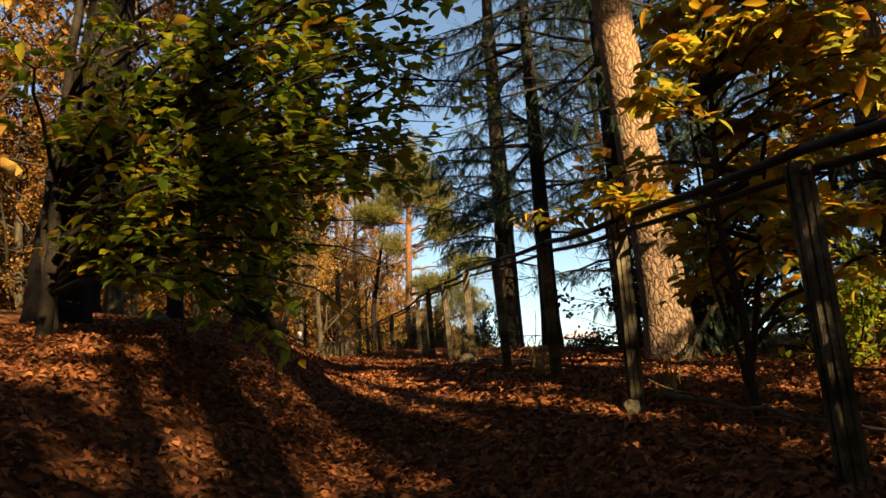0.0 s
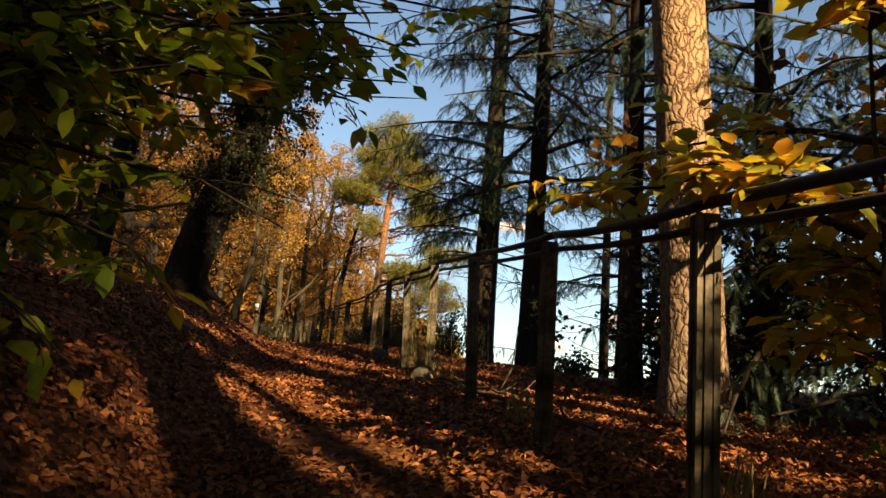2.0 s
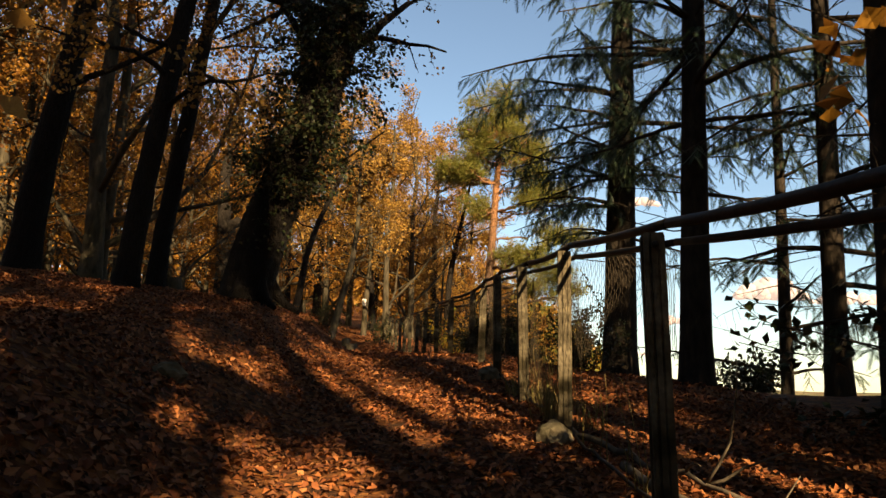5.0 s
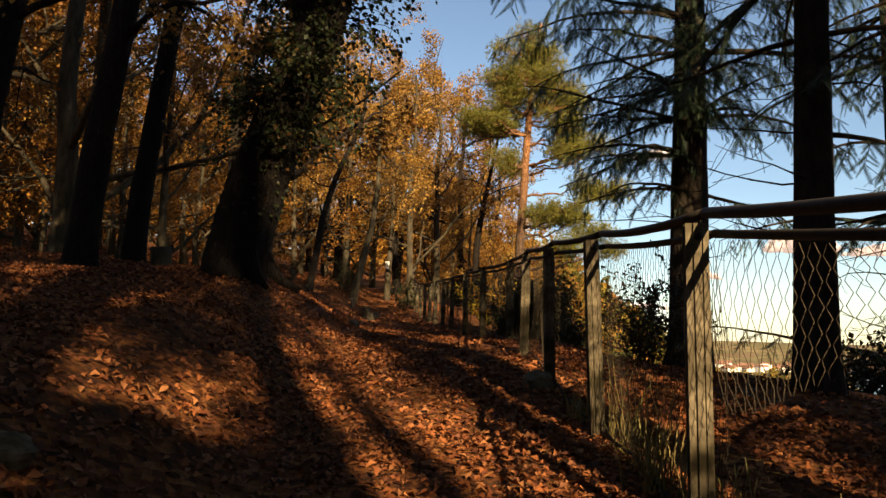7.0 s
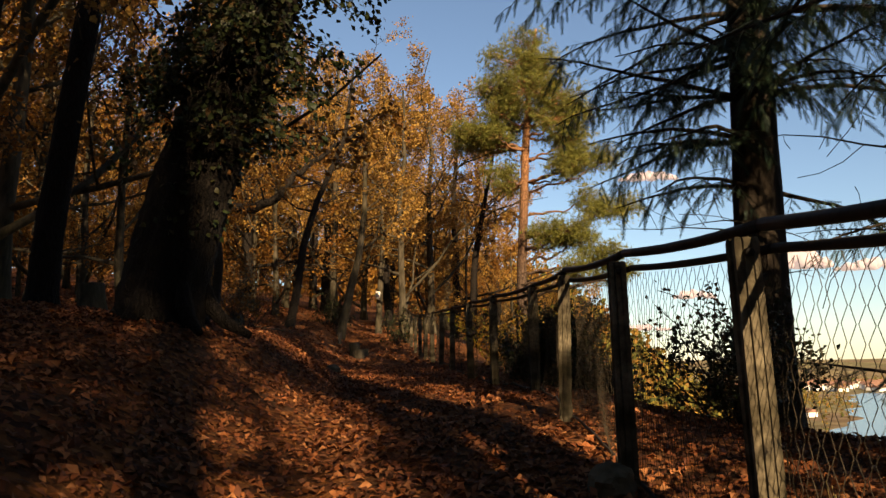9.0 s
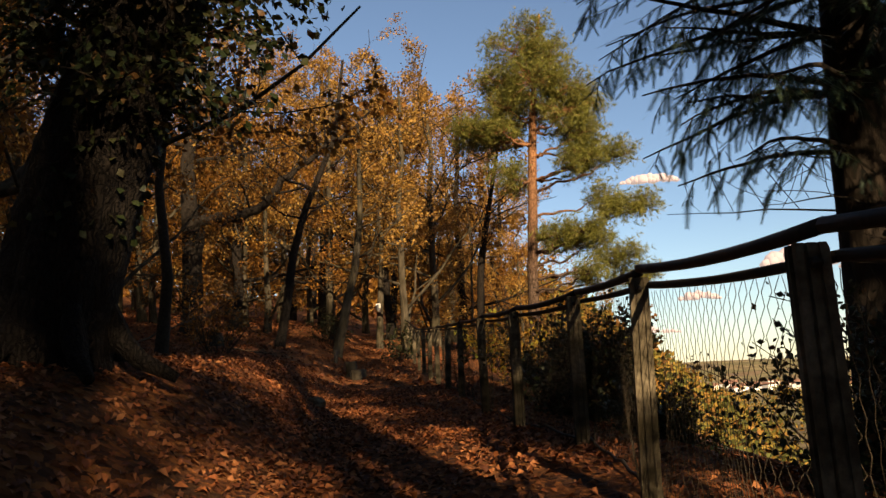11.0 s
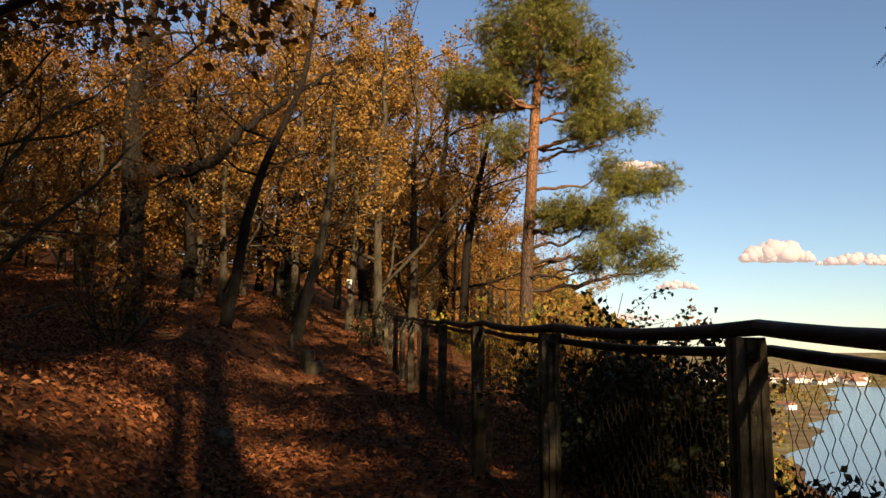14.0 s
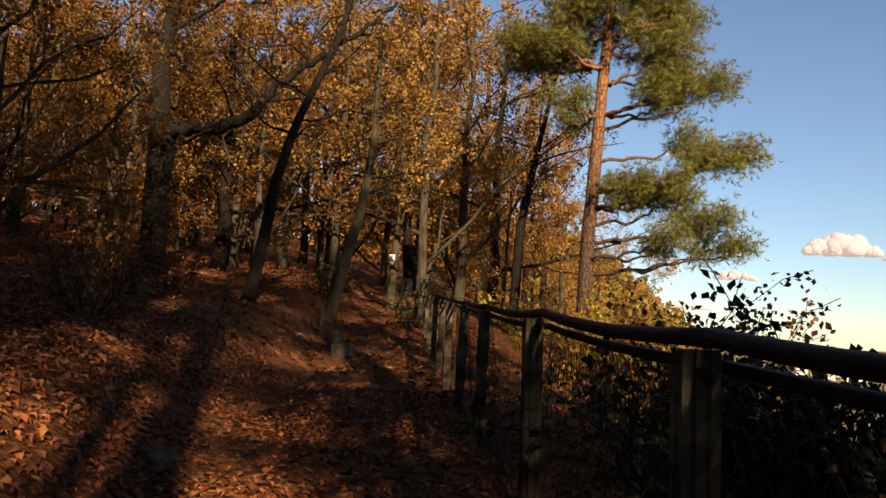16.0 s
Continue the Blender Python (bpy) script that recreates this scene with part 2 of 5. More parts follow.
class Bag:
    """Collects vertices and faces for one mesh."""

    def __init__(self):
        self.v, self.f, self.n = [], [], 0

    def add(self, v, f):
        v = np.asarray(v, float)
        self.v.append(v)
        self.f.extend((np.asarray(f) + self.n).tolist())
        self.n += len(v)

    def tube(self, pts, radii, sides=6, rough=0.0, cap=True, furrow=0.0):
        pts = np.asarray(pts, float)
        k = len(pts)
        radii = np.broadcast_to(np.asarray(radii, float), (k,))
        tan = np.gradient(pts, axis=0)
        tan /= np.linalg.norm(tan, axis=1)[:, None] + 1e-9
        ref = np.array([0.31, 0.95, 0.05]) if abs(tan[:, 2]).mean() > 0.6 else np.array([0.0, 0.0, 1.0])
        a = np.cross(tan, ref)
        a /= np.linalg.norm(a, axis=1)[:, None] + 1e-9
        c = np.cross(tan, a)
        th = np.arange(sides) * 2 * np.pi / sides
        r = radii[:, None] * (1 + rough * rng.normal(0, 1, (k, sides)))
        if furrow:
            ridge = np.cumsum(rng.normal(0, 0.35, (k, sides)), axis=0)
            ridge = rng.normal(0, 1, (1, sides)) + ridge - ridge.mean(0)
            r = r * (1 + furrow * np.tanh(ridge))
        ring = pts[:, None] + r[..., None] * (np.cos(th)[None, :, None] * a[:, None] + np.sin(th)[None, :, None] * c[:, None])
        i = np.arange(k - 1)[:, None] * sides
        j = np.arange(sides)[None]
        jn = (j + 1) % sides
        f = np.stack([i + j, i + jn, i + sides + jn, i + sides + j], -1).reshape(-1, 4)
        self.add(ring.reshape(-1, 3), f)
        if cap:
            self.f.append([self.n - sides + q for q in range(sides)])
            self.f.append([self.n - k * sides + q for q in range(sides)][::-1])

    def stamp(self, tv, tf, mats, pos):
        """Many copies of a small template: (k,3,3) matrices and (k,3) places."""
        tv, tf = np.asarray(tv, float), np.asarray(tf)
        k, n = len(pos), len(tv)
        if not k:
            return
        v = np.einsum("kij,nj->kni", mats, tv) + np.asarray(pos)[:, None]
        f = tf[None] + (np.arange(k) * n)[:, None, None]
        self.add(v.reshape(-1, 3), f.reshape(-1, tf.shape[1]))

    def mesh(self, name, mat, smooth=True):
        me = bpy.data.meshes.new(name)
        me.from_pydata(np.concatenate(self.v).tolist(), [], self.f)
        me.materials.append(mat)
        if smooth:
            me.polygons.foreach_set("use_smooth", np.ones(len(me.polygons), bool))
        me.update()
        return me


def piece(name, me, parent=None, label="", m=None):
    ob = new(name, me)
    if parent is not None:
        ob.parent = parent
    if m is not None:
        ob.matrix_basis = m
    return tagged(ob, label)


def thing(name, m, label, category, group="", kind=""):
    ob = new(name)
    ob.matrix_basis = m
    ob.empty_display_size = 0.2
    return tagged(ob, label, category, group, kind)


def frames_along(d, tilt):
    """Rotation matrices whose y axis follows d, with the face turned at random by tilt."""
    d = np.asarray(d, float)
    d = d / (np.linalg.norm(d, axis=1)[:, None] + 1e-9)
    up = np.array([0.0, 0.0, 1.0]) + rng.normal(0, tilt, (len(d), 3))
    x = np.cross(d, up)
    x /= np.linalg.norm(x, axis=1)[:, None] + 1e-9
    z = np.cross(x, d)
    return np.stack([x, d, z], -1)


def smooth01(t):
    t = np.clip(t, 0, 1)
    return t * t * (3 - 2 * t)


# leaf templates: y along the leaf, a fold along the midrib
LEAF_V = [(0, 0, 0), (-0.3, 0.35, 0.07), (0.3, 0.35, 0.07), (-0.24, 0.7, 0.05), (0.24, 0.7, 0.05), (0, 0.4, 0), (0, 0.72, -0.02), (0, 1.05, -0.1)]
LEAF_F = [(0, 5, 1), (0, 2, 5), (1, 5, 6), (1, 6, 3), (5, 2, 4), (5, 4, 6), (3, 6, 7), (6, 4, 7)]
CARD_V = [(0, 0, 0), (-0.36, 0.5, 0.08), (0.36, 0.5, 0.08), (0, 1, -0.05)]
CARD_F = [(0, 2, 1), (1, 2, 3)]

FALLEN_V = [(0, 0, 0), (-0.3, 0.45, 0.08), (0.3, 0.45, 0.08), (0, 0.5, 0), (0, 1.0, -0.08)]
FALLEN_F = [(0, 3, 1), (0, 2, 3), (1, 3, 4), (3, 2, 4)]

# ---- ground ----
FENCE_Y = [-30, 0, 3.45, 5.53, 7.5, 9.75, 12.02, 14.29, 15.95, 17.84, 19.74, 21.6, 23.72, 26.18, 45, 120]
FENCE_X = [5.9, 2.0, 1.57, 1.29, 1.01, 0.71, 0.35, 0.01, -0.36, -0.7, -1.0, -1.59, -2.15, -2.79, -7.6, -27]
PATH_Y = [-60, -5, 0, 1.23, 3.25, 5.04, 7.84, 10.6, 13.63, 16.26, 17.24, 18.4, 19.55, 26, 37, 48, 70, 160]
PATH_Z = [-9, -0.85, 0.0, 0.21, 0.53, 0.89, 1.47, 1.85, 2.18, 2.5, 2.65, 2.74, 2.81, 3.02, 3.6, 4.9, 7.0, 16]
LAKE = -60.0


def fence_x(y):
    return np.interp(y, FENCE_Y, FENCE_X)


def path_z(y):
    s = 0.0
    for o, w in ((-1.2, 0.2), (-0.6, 0.2), (0, 0.2), (0.6, 0.2), (1.2, 0.2)):
        s = s + w * np.interp(np.asarray(y, float) + o, PATH_Y, PATH_Z)
    return s


def waves(x, y, scale, seed):
    r = np.random.default_rng(seed)
    s = 0.0
    for k in range(7):
        a, ph, f = r.uniform(0, 6.28), r.uniform(0, 6.28), r.uniform(0.6, 1.8) / scale
        s = s + np.sin((np.cos(a) * x + np.sin(a) * y) * f + ph + 0.8 * np.sin((np.sin(a) * x - np.cos(a) * y) * f * 0.7 + ph * 2))
    return s / 7


def lake_shores(y):
    """The western and eastern shore of the lake in the valley."""
    west = np.interp(y, [150, 422, 629, 841, 1285, 1610, 1750], [60, 130, 190, 282, 446, 551, 640])
    east = np.interp(y, [150, 1000, 1350, 1464, 1600, 1750], [900, 800, 720, 640, 680, 700])
    return west + 9 * np.sin(y / 47) + 5 * np.sin(y / 19 + 1), east + 8 * np.sin(y / 61)


def ground_z(x, y):
    x, y = np.asarray(x, float), np.asarray(y, float)
    u = x - fence_x(y)
    z = path_z(np.minimum(y, 160))
    s = np.maximum(-2.0 - u, 0)
    z = z + 0.62 * smooth01(s / 1.8) + 0.12 * np.minimum(s, 45)
    z = z + 0.3 * smooth01((10.0 - y) / 7.0) * smooth01((u + 1.3) / 1.2)
    k = smooth01((y - 14.5) / 6.5)
    out = np.maximum(u - 0.7, 0)
    z = z - k * 0.24 * np.minimum(out, 12)
    edge = 7.5 - 3.0 * k
    fall = np.maximum(u - edge, 0)
    z = z - 0.8 * (np.sqrt(fall * fall + 1.0) - 1.0)
    near = smooth01((60 - np.abs(y - 20)) / 30) * smooth01((30 - np.abs(x)) / 15)
    z = z + near * (0.07 * waves(x, y, 0.75, 3) + 0.13 * waves(x, y, 2.6, 4) * smooth01((np.abs(u + 1.3) - 0.4) / 1.5) + 0.018 * waves(x, y, 0.16, 5))
    z = z + near * 0.1 * waves(x, y, 0.85, 21) * smooth01((-u - 1.9) / 1.2) * smooth01((30 - y) / 6)
    floor = LAKE - 0.6 + 0.3 * waves(x, y, 90, 6)
    spur = np.minimum(23.0 - 0.8 * (x + 2), 27.0 + 0.02 * np.abs(x)) - ((y - 300) / 95.0) ** 2 * 26.0 + 2.5 * waves(x, y, 18, 8)
    dist = np.hypot(x, y)
    ridge = LAKE + smooth01((dist - 2450) / 1300) * (72 + 20 * waves(x, y, 420, 9)) + smooth01((-x - 300) / 500) * 60
    return np.maximum.reduce([z, floor, np.where(y > 120, spur, -999), ridge])


def stretch_axis(a, b, step, reach, growth, low_reach=None):
    core = np.arange(a, b + step / 2, step)

    def out(limit):
        r, s, d = [], step, 0.0
        while d < limit:
            s *= growth
            d += s
            r.append(d)
        return np.array(r)
    return np.concatenate([a - out(low_reach or reach)[::-1], core, b + out(reach)])


gx = stretch_axis(-7.0, 5.5, 0.14, 4600, 1.09)
gy = stretch_axis(-1.0, 27.0, 0.14, 4600, 1.06, 1500)
GX, GY = np.meshgrid(gx, gy)
GZ = ground_z(GX, GY)
nx, ny = len(gx), len(gy)
ii, jj = np.meshgrid(np.arange(nx - 1), np.arange(ny - 1))
q = (jj * nx + ii).ravel()
bag = Bag()
bag.add(np.stack([GX.ravel(), GY.ravel(), GZ.ravel()], -1), np.stack([q, q + 1, q + nx + 1, q + nx], -1))
ground = tagged(new("ground", bag.mesh("ground", M_GROUND)), "leaf-covered brown woodland hillside with a trodden path", "ground", kind="structure")

bag = Bag()
ly = np.linspace(150, 1750, 160)
lw, le = lake_shores(ly)
bag.add(np.concatenate([np.stack([lw, ly, 0 * ly + LAKE + 0.2], -1), np.stack([le, ly, 0 * ly + LAKE + 0.2], -1)]), [(k, k + 160, k + 161, k + 1) for k in range(159)])
tagged(new("water", bag.mesh("water", M_WATER, False)), "calm blue lake filling the valley floor", "lake", kind="structure")


def ground_normal(x, y):
    e = 0.06
    n = np.stack([-(ground_z(x + e, y) - ground_z(x - e, y)) / (2 * e), -(ground_z(x, y + e) - ground_z(x, y - e)) / (2 * e), np.ones_like(x)], -1)
    return n / np.linalg.norm(n, axis=1)[:, None]


def litter(name, count, box, size, label):
    """Fallen leaves lying loosely on the ground."""
    x, y = rng.uniform(box[0], box[1], count), rng.uniform(box[2], box[3], count)
    x = x + fence_x(y)
    keep = waves(x, y, 0.5, 11) + 0.5 * waves(x, y, 1.7, 12) > rng.uniform(-0.9, 0.35, count)
    x, y = x[keep], y[keep]
    n = ground_normal(x, y) + rng.normal(0, 0.33, (len(x), 3))
    n /= np.linalg.norm(n, axis=1)[:, None]
    d = np.cross(n, rng.normal(0, 1, (len(x), 3)))
    d /= np.linalg.norm(d, axis=1)[:, None]
    m = np.stack([np.cross(d, n), d, n], -1) * rng.uniform(size * 0.6, size * 1.3, len(x))[:, None, None]
    curl = rng.uniform(0.5, 4.0, len(x))
    m[:, :, 2] *= curl[:, None]
    z = ground_z(x, y) + rng.uniform(0.006, 0.03, len(x))
    b = Bag()
    b.stamp(FALLEN_V, FALLEN_F, m, np.stack([x, y, z], -1))
    return tagged(new(name, b.mesh(name, M_LITTER)), label, "fallen leaves", kind="stuff")


litter("leaf_litter", 125000, (-5.5, 4.0, -1.0, 14.0), 0.062, "curled russet leaves lying thick on the path")
litter("leaf_litter", 90000, (-7.5, 3.0, 14.0, 30.0), 0.068, "russet and tan leaves scattered over the bank")
litter("leaf_litter", 22000, (-26.0, 2.0, 30.0, 60.0), 0.15, "brown leaves carpeting the wood floor")

# the leaves nearest the path's beginning lie singly
one = Bag()
one.add(LEAF_V, LEAF_F)
one_leaf = one.mesh("leaf", M_LITTER)
ly_ = rng.uniform(1.6, 7.5, 300)
lx_ = fence_x(ly_) + rng.uniform(-2.6, -0.2, 300)
for x, y in zip(lx_, ly_):
    s = rng.uniform(0.055, 0.09)
    leaf = piece("leaf", one_leaf, ground, "", pose(x, y, float(ground_z(x, y)) + 0.03, rng.normal(0, 22), rng.normal(0, 22), rng.uniform(0, 360)) @ Matrix.Diagonal((s, s, s * 1.8, 1)))

# ---- fence ----
POST_Y = [-2.9, -0.75, 1.25, 3.25, 5.53, 7.5, 9.75, 12.02, 14.29, 15.95, 17.84, 19.74, 21.6, 23.72, 26.18]
RAIL_Z = [1.38, 1.67, 1.97, 2.26, 2.55, 2.83, 3.13, 3.43, 3.65, 3.79, 3.93, 4.03, 4.08, 4.18, 4.28]
while POST_Y[-1] < 47:
    RAIL_Z.append(float(path_z(POST_Y[-1] + 2.1)) + 1.24)
    POST_Y.append(POST_Y[-1] + 2.1)
fence = thing("fence", pose(0, 0, 0), "concrete-post fence with rusty pipe rails and chain-link mesh", "fence")


def post_mesh(h):
    """A grooved square post: two channels run up its front and one up each side."""
    w, d, g = 0.051, 0.038, 0.012
    prof = [(-w, -d), (-0.028, -d), (-0.028, -d + g), (-0.015, -d + g), (-0.015, -d), (0.012, -d), (0.012, -d + g * 0.7), (0.024, -d + g * 0.7), (0.024, -d),
            (w, -d), (w, -0.012), (w - g, -0.012), (w - g, 0.012), (w, 0.012), (w, d), (-w, d), (-w, 0.012), (-w + g, 0.012), (-w + g, -0.012), (-w, -0.012)]
    n, b = len(prof), Bag()
    levels = [(-0.35, 1.0), (0.0, 1.0), (h * 0.5, 0.985), (h - 0.02, 0.97), (h, 0.9)]
    v = [(x * s + rng.normal(0, 0.0012), y * s + rng.normal(0, 0.0012), z) for z, s in levels for x, y in prof]
    f = [(k * n + i, k * n + (i + 1) % n, (k + 1) * n + (i + 1) % n, (k + 1) * n + i) for k in range(len(levels) - 1) for i in range(n)]
    b.add(v, f)
    b.f.append([b.n - n + i for i in range(n)])
    return b.mesh("post", M_POST, False)


ends = []
for k, (y, zr) in enumerate(zip(POST_Y, RAIL_Z)):
    x = float(fence_x(y))
    zg = float(ground_z(x, y))
    h = zr - zg - 0.01
    along = math.degrees(math.atan2(float(fence_x(y + 1) - fence_x(y - 1)), 2.0))
    p = piece("post", post_mesh(h), fence, "", pose(x, y, zg, rng.normal(0, 0.7), rng.normal(0, 0.8), -along + rng.normal(0, 3)))
    bolt = Bag()
    bolt.tube([(0.0, -0.034, h - 0.06), (0.0, -0.06, h - 0.062)], [0.018, 0.016], 8)
    piece("bolt", bolt.mesh("bolt", M_RAIL), p)
    ends.append(Vector((x, y, zr)))


def bay_points(a, b, dz, dx, sag, n=9):
    t = np.linspace(0, 1, n)[:, None]
    p = np.array(a)[None] * (1 - t) + np.array(b)[None] * t
    p[:, 2] += dz - sag * (4 * t * (1 - t))[:, 0]
    p[:, 0] += dx
    return p


def chain_link(a, b, za, zb, x_off, seed, reach=1.0):
    """Zigzag wires hooked into each other, hanging from the lower rail to the ground."""
    r = np.random.default_rng(seed)
    length = math.hypot(b[0] - a[0], b[1] - a[1])
    cell, step = 0.05, 0.055
    cols = int(length / cell)
    bg = Bag()
    droop = r.uniform(0.0, 0.05)
    for i in range(cols):
        rows = int(min(za, zb) * reach / step) + 2
        pts = []
        for jx in range(rows + 1):
            s = (i + 0.5 + (0.5 if (jx + i) % 2 else -0.5)) / cols
            s = min(max(s, 0.012), 0.988)
            px, py = a[0] + (b[0] - a[0]) * s, a[1] + (b[1] - a[1]) * s
            top = a[2] + (b[2] - a[2]) * s - 0.085
            low = ((top - float(ground_z(px, py))) - 0.03) * reach * (1 - (1 - reach) * 0.6 * math.sin(s * 4.4))
            fr = jx / rows
            bow = math.sin(math.pi * fr) * 0.05 * math.sin(seed + s * 5) + droop * fr * math.sin(s * 9 + seed)
            pts.append((px + x_off + bow + (0.004 if (jx + i) % 2 else -0.004), py + r.normal(0, 0.002), top - low * fr))
        bg.tube(pts, 0.0019, 3, 0.0, False)
    return bg.mesh("mesh_panel", M_WIRE)


for k in range(len(ends) - 1):
    a, b = ends[k], ends[k + 1]
    sag = 0.012 + 0.02 * rng.random()
    tb = Bag()
    tb.tube(bay_points(a, b, 0.042 if a.y < 16 else 0.022, 0.03, sag), 0.026, 8, 0.03)
    piece("top_rail", tb.mesh("top_rail", M_RAIL), fence)
    tb = Bag()
    tb.tube(bay_points(a, b, -0.05, 0.068, sag * 0.7), 0.019, 8, 0.04)
    piece("lower_rail", tb.mesh("lower_rail", M_RAIL), fence)
    if 9 < a.y < 34:
        piece("mesh_panel", chain_link(a, b, 1.2, 1.2, 0.075, k, 0.42 if a.y < 11 else 1.0), fence)
        tb = Bag()
        pts = bay_points(a, b, 0, 0.06, 0.0, 12)
        pts[:, 2] = ground_z(pts[:, 0], pts[:, 1]) + 0.05 + rng.normal(0, 0.012, 12)
        tb.tube(pts, 0.012, 5, 0.05)
        piece("bottom_wire", tb.mesh("bottom_wire", M_RAIL), fence)

# ---- trees ----


def wander(start, way, length, steps, wobble, lift=0.0):
    """A bent line of points that starts along way."""
    p, d = np.array(start, float), np.array(way, float)
    d /= np.linalg.norm(d)
    pts = [p.copy()]
    for _ in range(steps):
        d = d + rng.normal(0, wobble, 3) + np.array([0, 0, lift])
        d /= np.linalg.norm(d)
        p = p + d * length / steps
        pts.append(p.copy())
    return np.array(pts)


def limbs(bag, pts, r0, r1, depth, twigs, spread=0.9, keep=0.35, lift=0.04, children=5, wobble=0.16, fine=True):
    """Adds a limb and its side limbs to the bag, and the tips of the finest ones to twigs."""
    n = len(pts)
    if fine or depth:
        bag.tube(pts, np.linspace(r0, r1, n), 6 if r0 > 0.05 else 4 if r0 > 0.02 else 3, 0.05 if r0 > 0.04 else 0.0, r0 > 0.04)
    if depth == 0:
        twigs.append(pts)
        return
    length = np.linalg.norm(np.diff(pts, axis=0), axis=1).sum()
    for c in range(children):
        t = keep + (1 - keep) * (c + rng.random()) / children
        i = min(int(t * (n - 1)), n - 2)
        way = pts[i + 1] - pts[i]
        way /= np.linalg.norm(way)
        side = np.cross(way, rng.normal(0, 1, 3))
        side /= np.linalg.norm(side)
        d = way * (1 - spread * 0.5) + side * spread
        ln = length * rng.uniform(0.35, 0.6) * (1.15 - 0.5 * t)
        rr = (r0 + (r1 - r0) * t) * 0.6
        limbs(bag, wander(pts[i], d, ln, 4 if depth > 1 else 3, wobble, lift), rr, max(rr * 0.3, 0.004), depth - 1, twigs, spread, 0.25, lift, max(children - 1, 3), wobble, fine)


def leaves_on(twigs, per_twig, size, droop=0.3, tilt=0.6, jitter=0.1, rise=0.9):
    """Places and turns of leaves along twigs."""
    pos, way = [], []
    for pts in twigs:
        t = rng.random(per_twig) ** 0.8 * (len(pts) - 1)
        i = np.minimum(t.astype(int), len(pts) - 2)
        p = pts[i] + (pts[i + 1] - pts[i]) * (t - i)[:, None] + rng.normal(0, jitter, (per_twig, 3))
        w = (pts[i + 1] - pts[i])
        w = w / (np.linalg.norm(w, axis=1)[:, None] + 1e-9) + rng.normal(0, 1, (per_twig, 3)) * np.array([0.9, 0.9, rise])
        w[:, 2] -= droop
        pos.append(p)
        way.append(w)
    pos, way = np.concatenate(pos), np.concatenate(way)
    m = frames_along(way, tilt) * (size * rng.uniform(0.6, 1.25, len(pos)))[:, None, None]
    return pos, m


def root_flare(z, r):
    return r * (1 + 0.55 * math.exp(-max(z, 0) / 0.35))


def oak(label, height, r, per_twig, leaf, mat, bark, seed, bare=0.16, lean=0.06, crown_w=0.58, fine=True):
    """A woodland oak: trunk with limbs, and a broken crown of single leaves."""
    global rng
    rng = np.random.default_rng(seed)
    root = thing("oak_tree", pose(0, 0, 0), label, "tree", "woodland trees")
    wood, twigs = Bag(), []
    n = 12
    zz = np.linspace(-0.4, height * 0.86, n)
    sway = np.cumsum(rng.normal(0, lean * height / n, (n, 2)), axis=0)
    trunk = np.stack([sway[:, 0] - sway[1, 0], sway[:, 1] - sway[1, 1], zz], -1)
    rad = np.array([root_flare(z, r * (1 - 0.82 * max(z, 0) / height)) for z in zz])
    wood.tube(trunk, rad, 10, 0.04)
    count = 11
    for c in range(count):
        t = bare + (0.97 - bare) * (c + rng.random()) / count
        i = min(int(t * (n - 1)), n - 2)
        a = rng.uniform(0, 6.28)
        d = np.array([math.cos(a), math.sin(a), rng.uniform(0.15, 0.9)])
        ln = height * crown_w * (1.1 - 0.65 * t) * rng.uniform(0.7, 1.15)
        limbs(wood, wander(trunk[i], d, ln, 7, 0.17, 0.05), rad[i] * 0.42, 0.012, 2, twigs, children=4, fine=fine)
    piece("trunk", wood.mesh("trunk", bark), root)
    if per_twig:
        crown = Bag()
        pos, m = leaves_on(twigs, per_twig, leaf, 0.4, 0.7, 0.13)
        crown.stamp(CARD_V, CARD_F, m, pos)
        piece("crown", crown.mesh("crown", mat, False), root)
    return root


def settle(root, x, y, turn=0.0, scale=1.0, sink=0.0):
    root.matrix_basis = pose(x, y, float(ground_z(x, y)) - sink, 0, 0, turn) @ Matrix.Diagonal((scale, scale, scale, 1))


def copy_to(root, x, y, turn, scale):
    root.scale = (scale, scale, scale)
    return copy_thing(root, pose(x, y, float(ground_z(x, y)) - 0.05, 0, 0, turn))


OAKS = [
    oak("slender oak with thinning golden-brown leaves", 12.5, 0.17, 84, 0.105, M_GOLD, M_BARK_GREY, 21),
    oak("tall oak with a broken crown of gold leaves", 14.0, 0.21, 88, 0.105, M_GOLD, M_BARK, 22, 0.22),
    oak("grey-barked oak holding brown autumn leaves", 11.0, 0.15, 78, 0.1, M_BROWN, M_BARK_GREY, 23, 0.14),
    oak("thin young oak in yellow-brown leaf", 9.0, 0.09, 60, 0.1, M_GOLD, M_BARK_GREY, 24, 0.12, 0.05, 0.5),
]
# the first two also serve as unseen shade trees, the third only so
FAR_AND_SHADE_OAKS = [
    oak("golden-brown oak for the far wood and for unseen shade", 12.5, 0.17, 13, 0.3, M_GOLD, M_BARK_GREY, 25, fine=False),
    oak("brown-leaved oak for the far wood and for unseen shade", 13.5, 0.18, 13, 0.3, M_BROWN, M_BARK, 26, 0.12, fine=False),
    oak("unseen oak with a high brown crown, added for shade", 12.5, 0.17, 13, 0.3, M_BROWN, M_BARK, 27, 0.55, 0.04, 0.45, False),
]
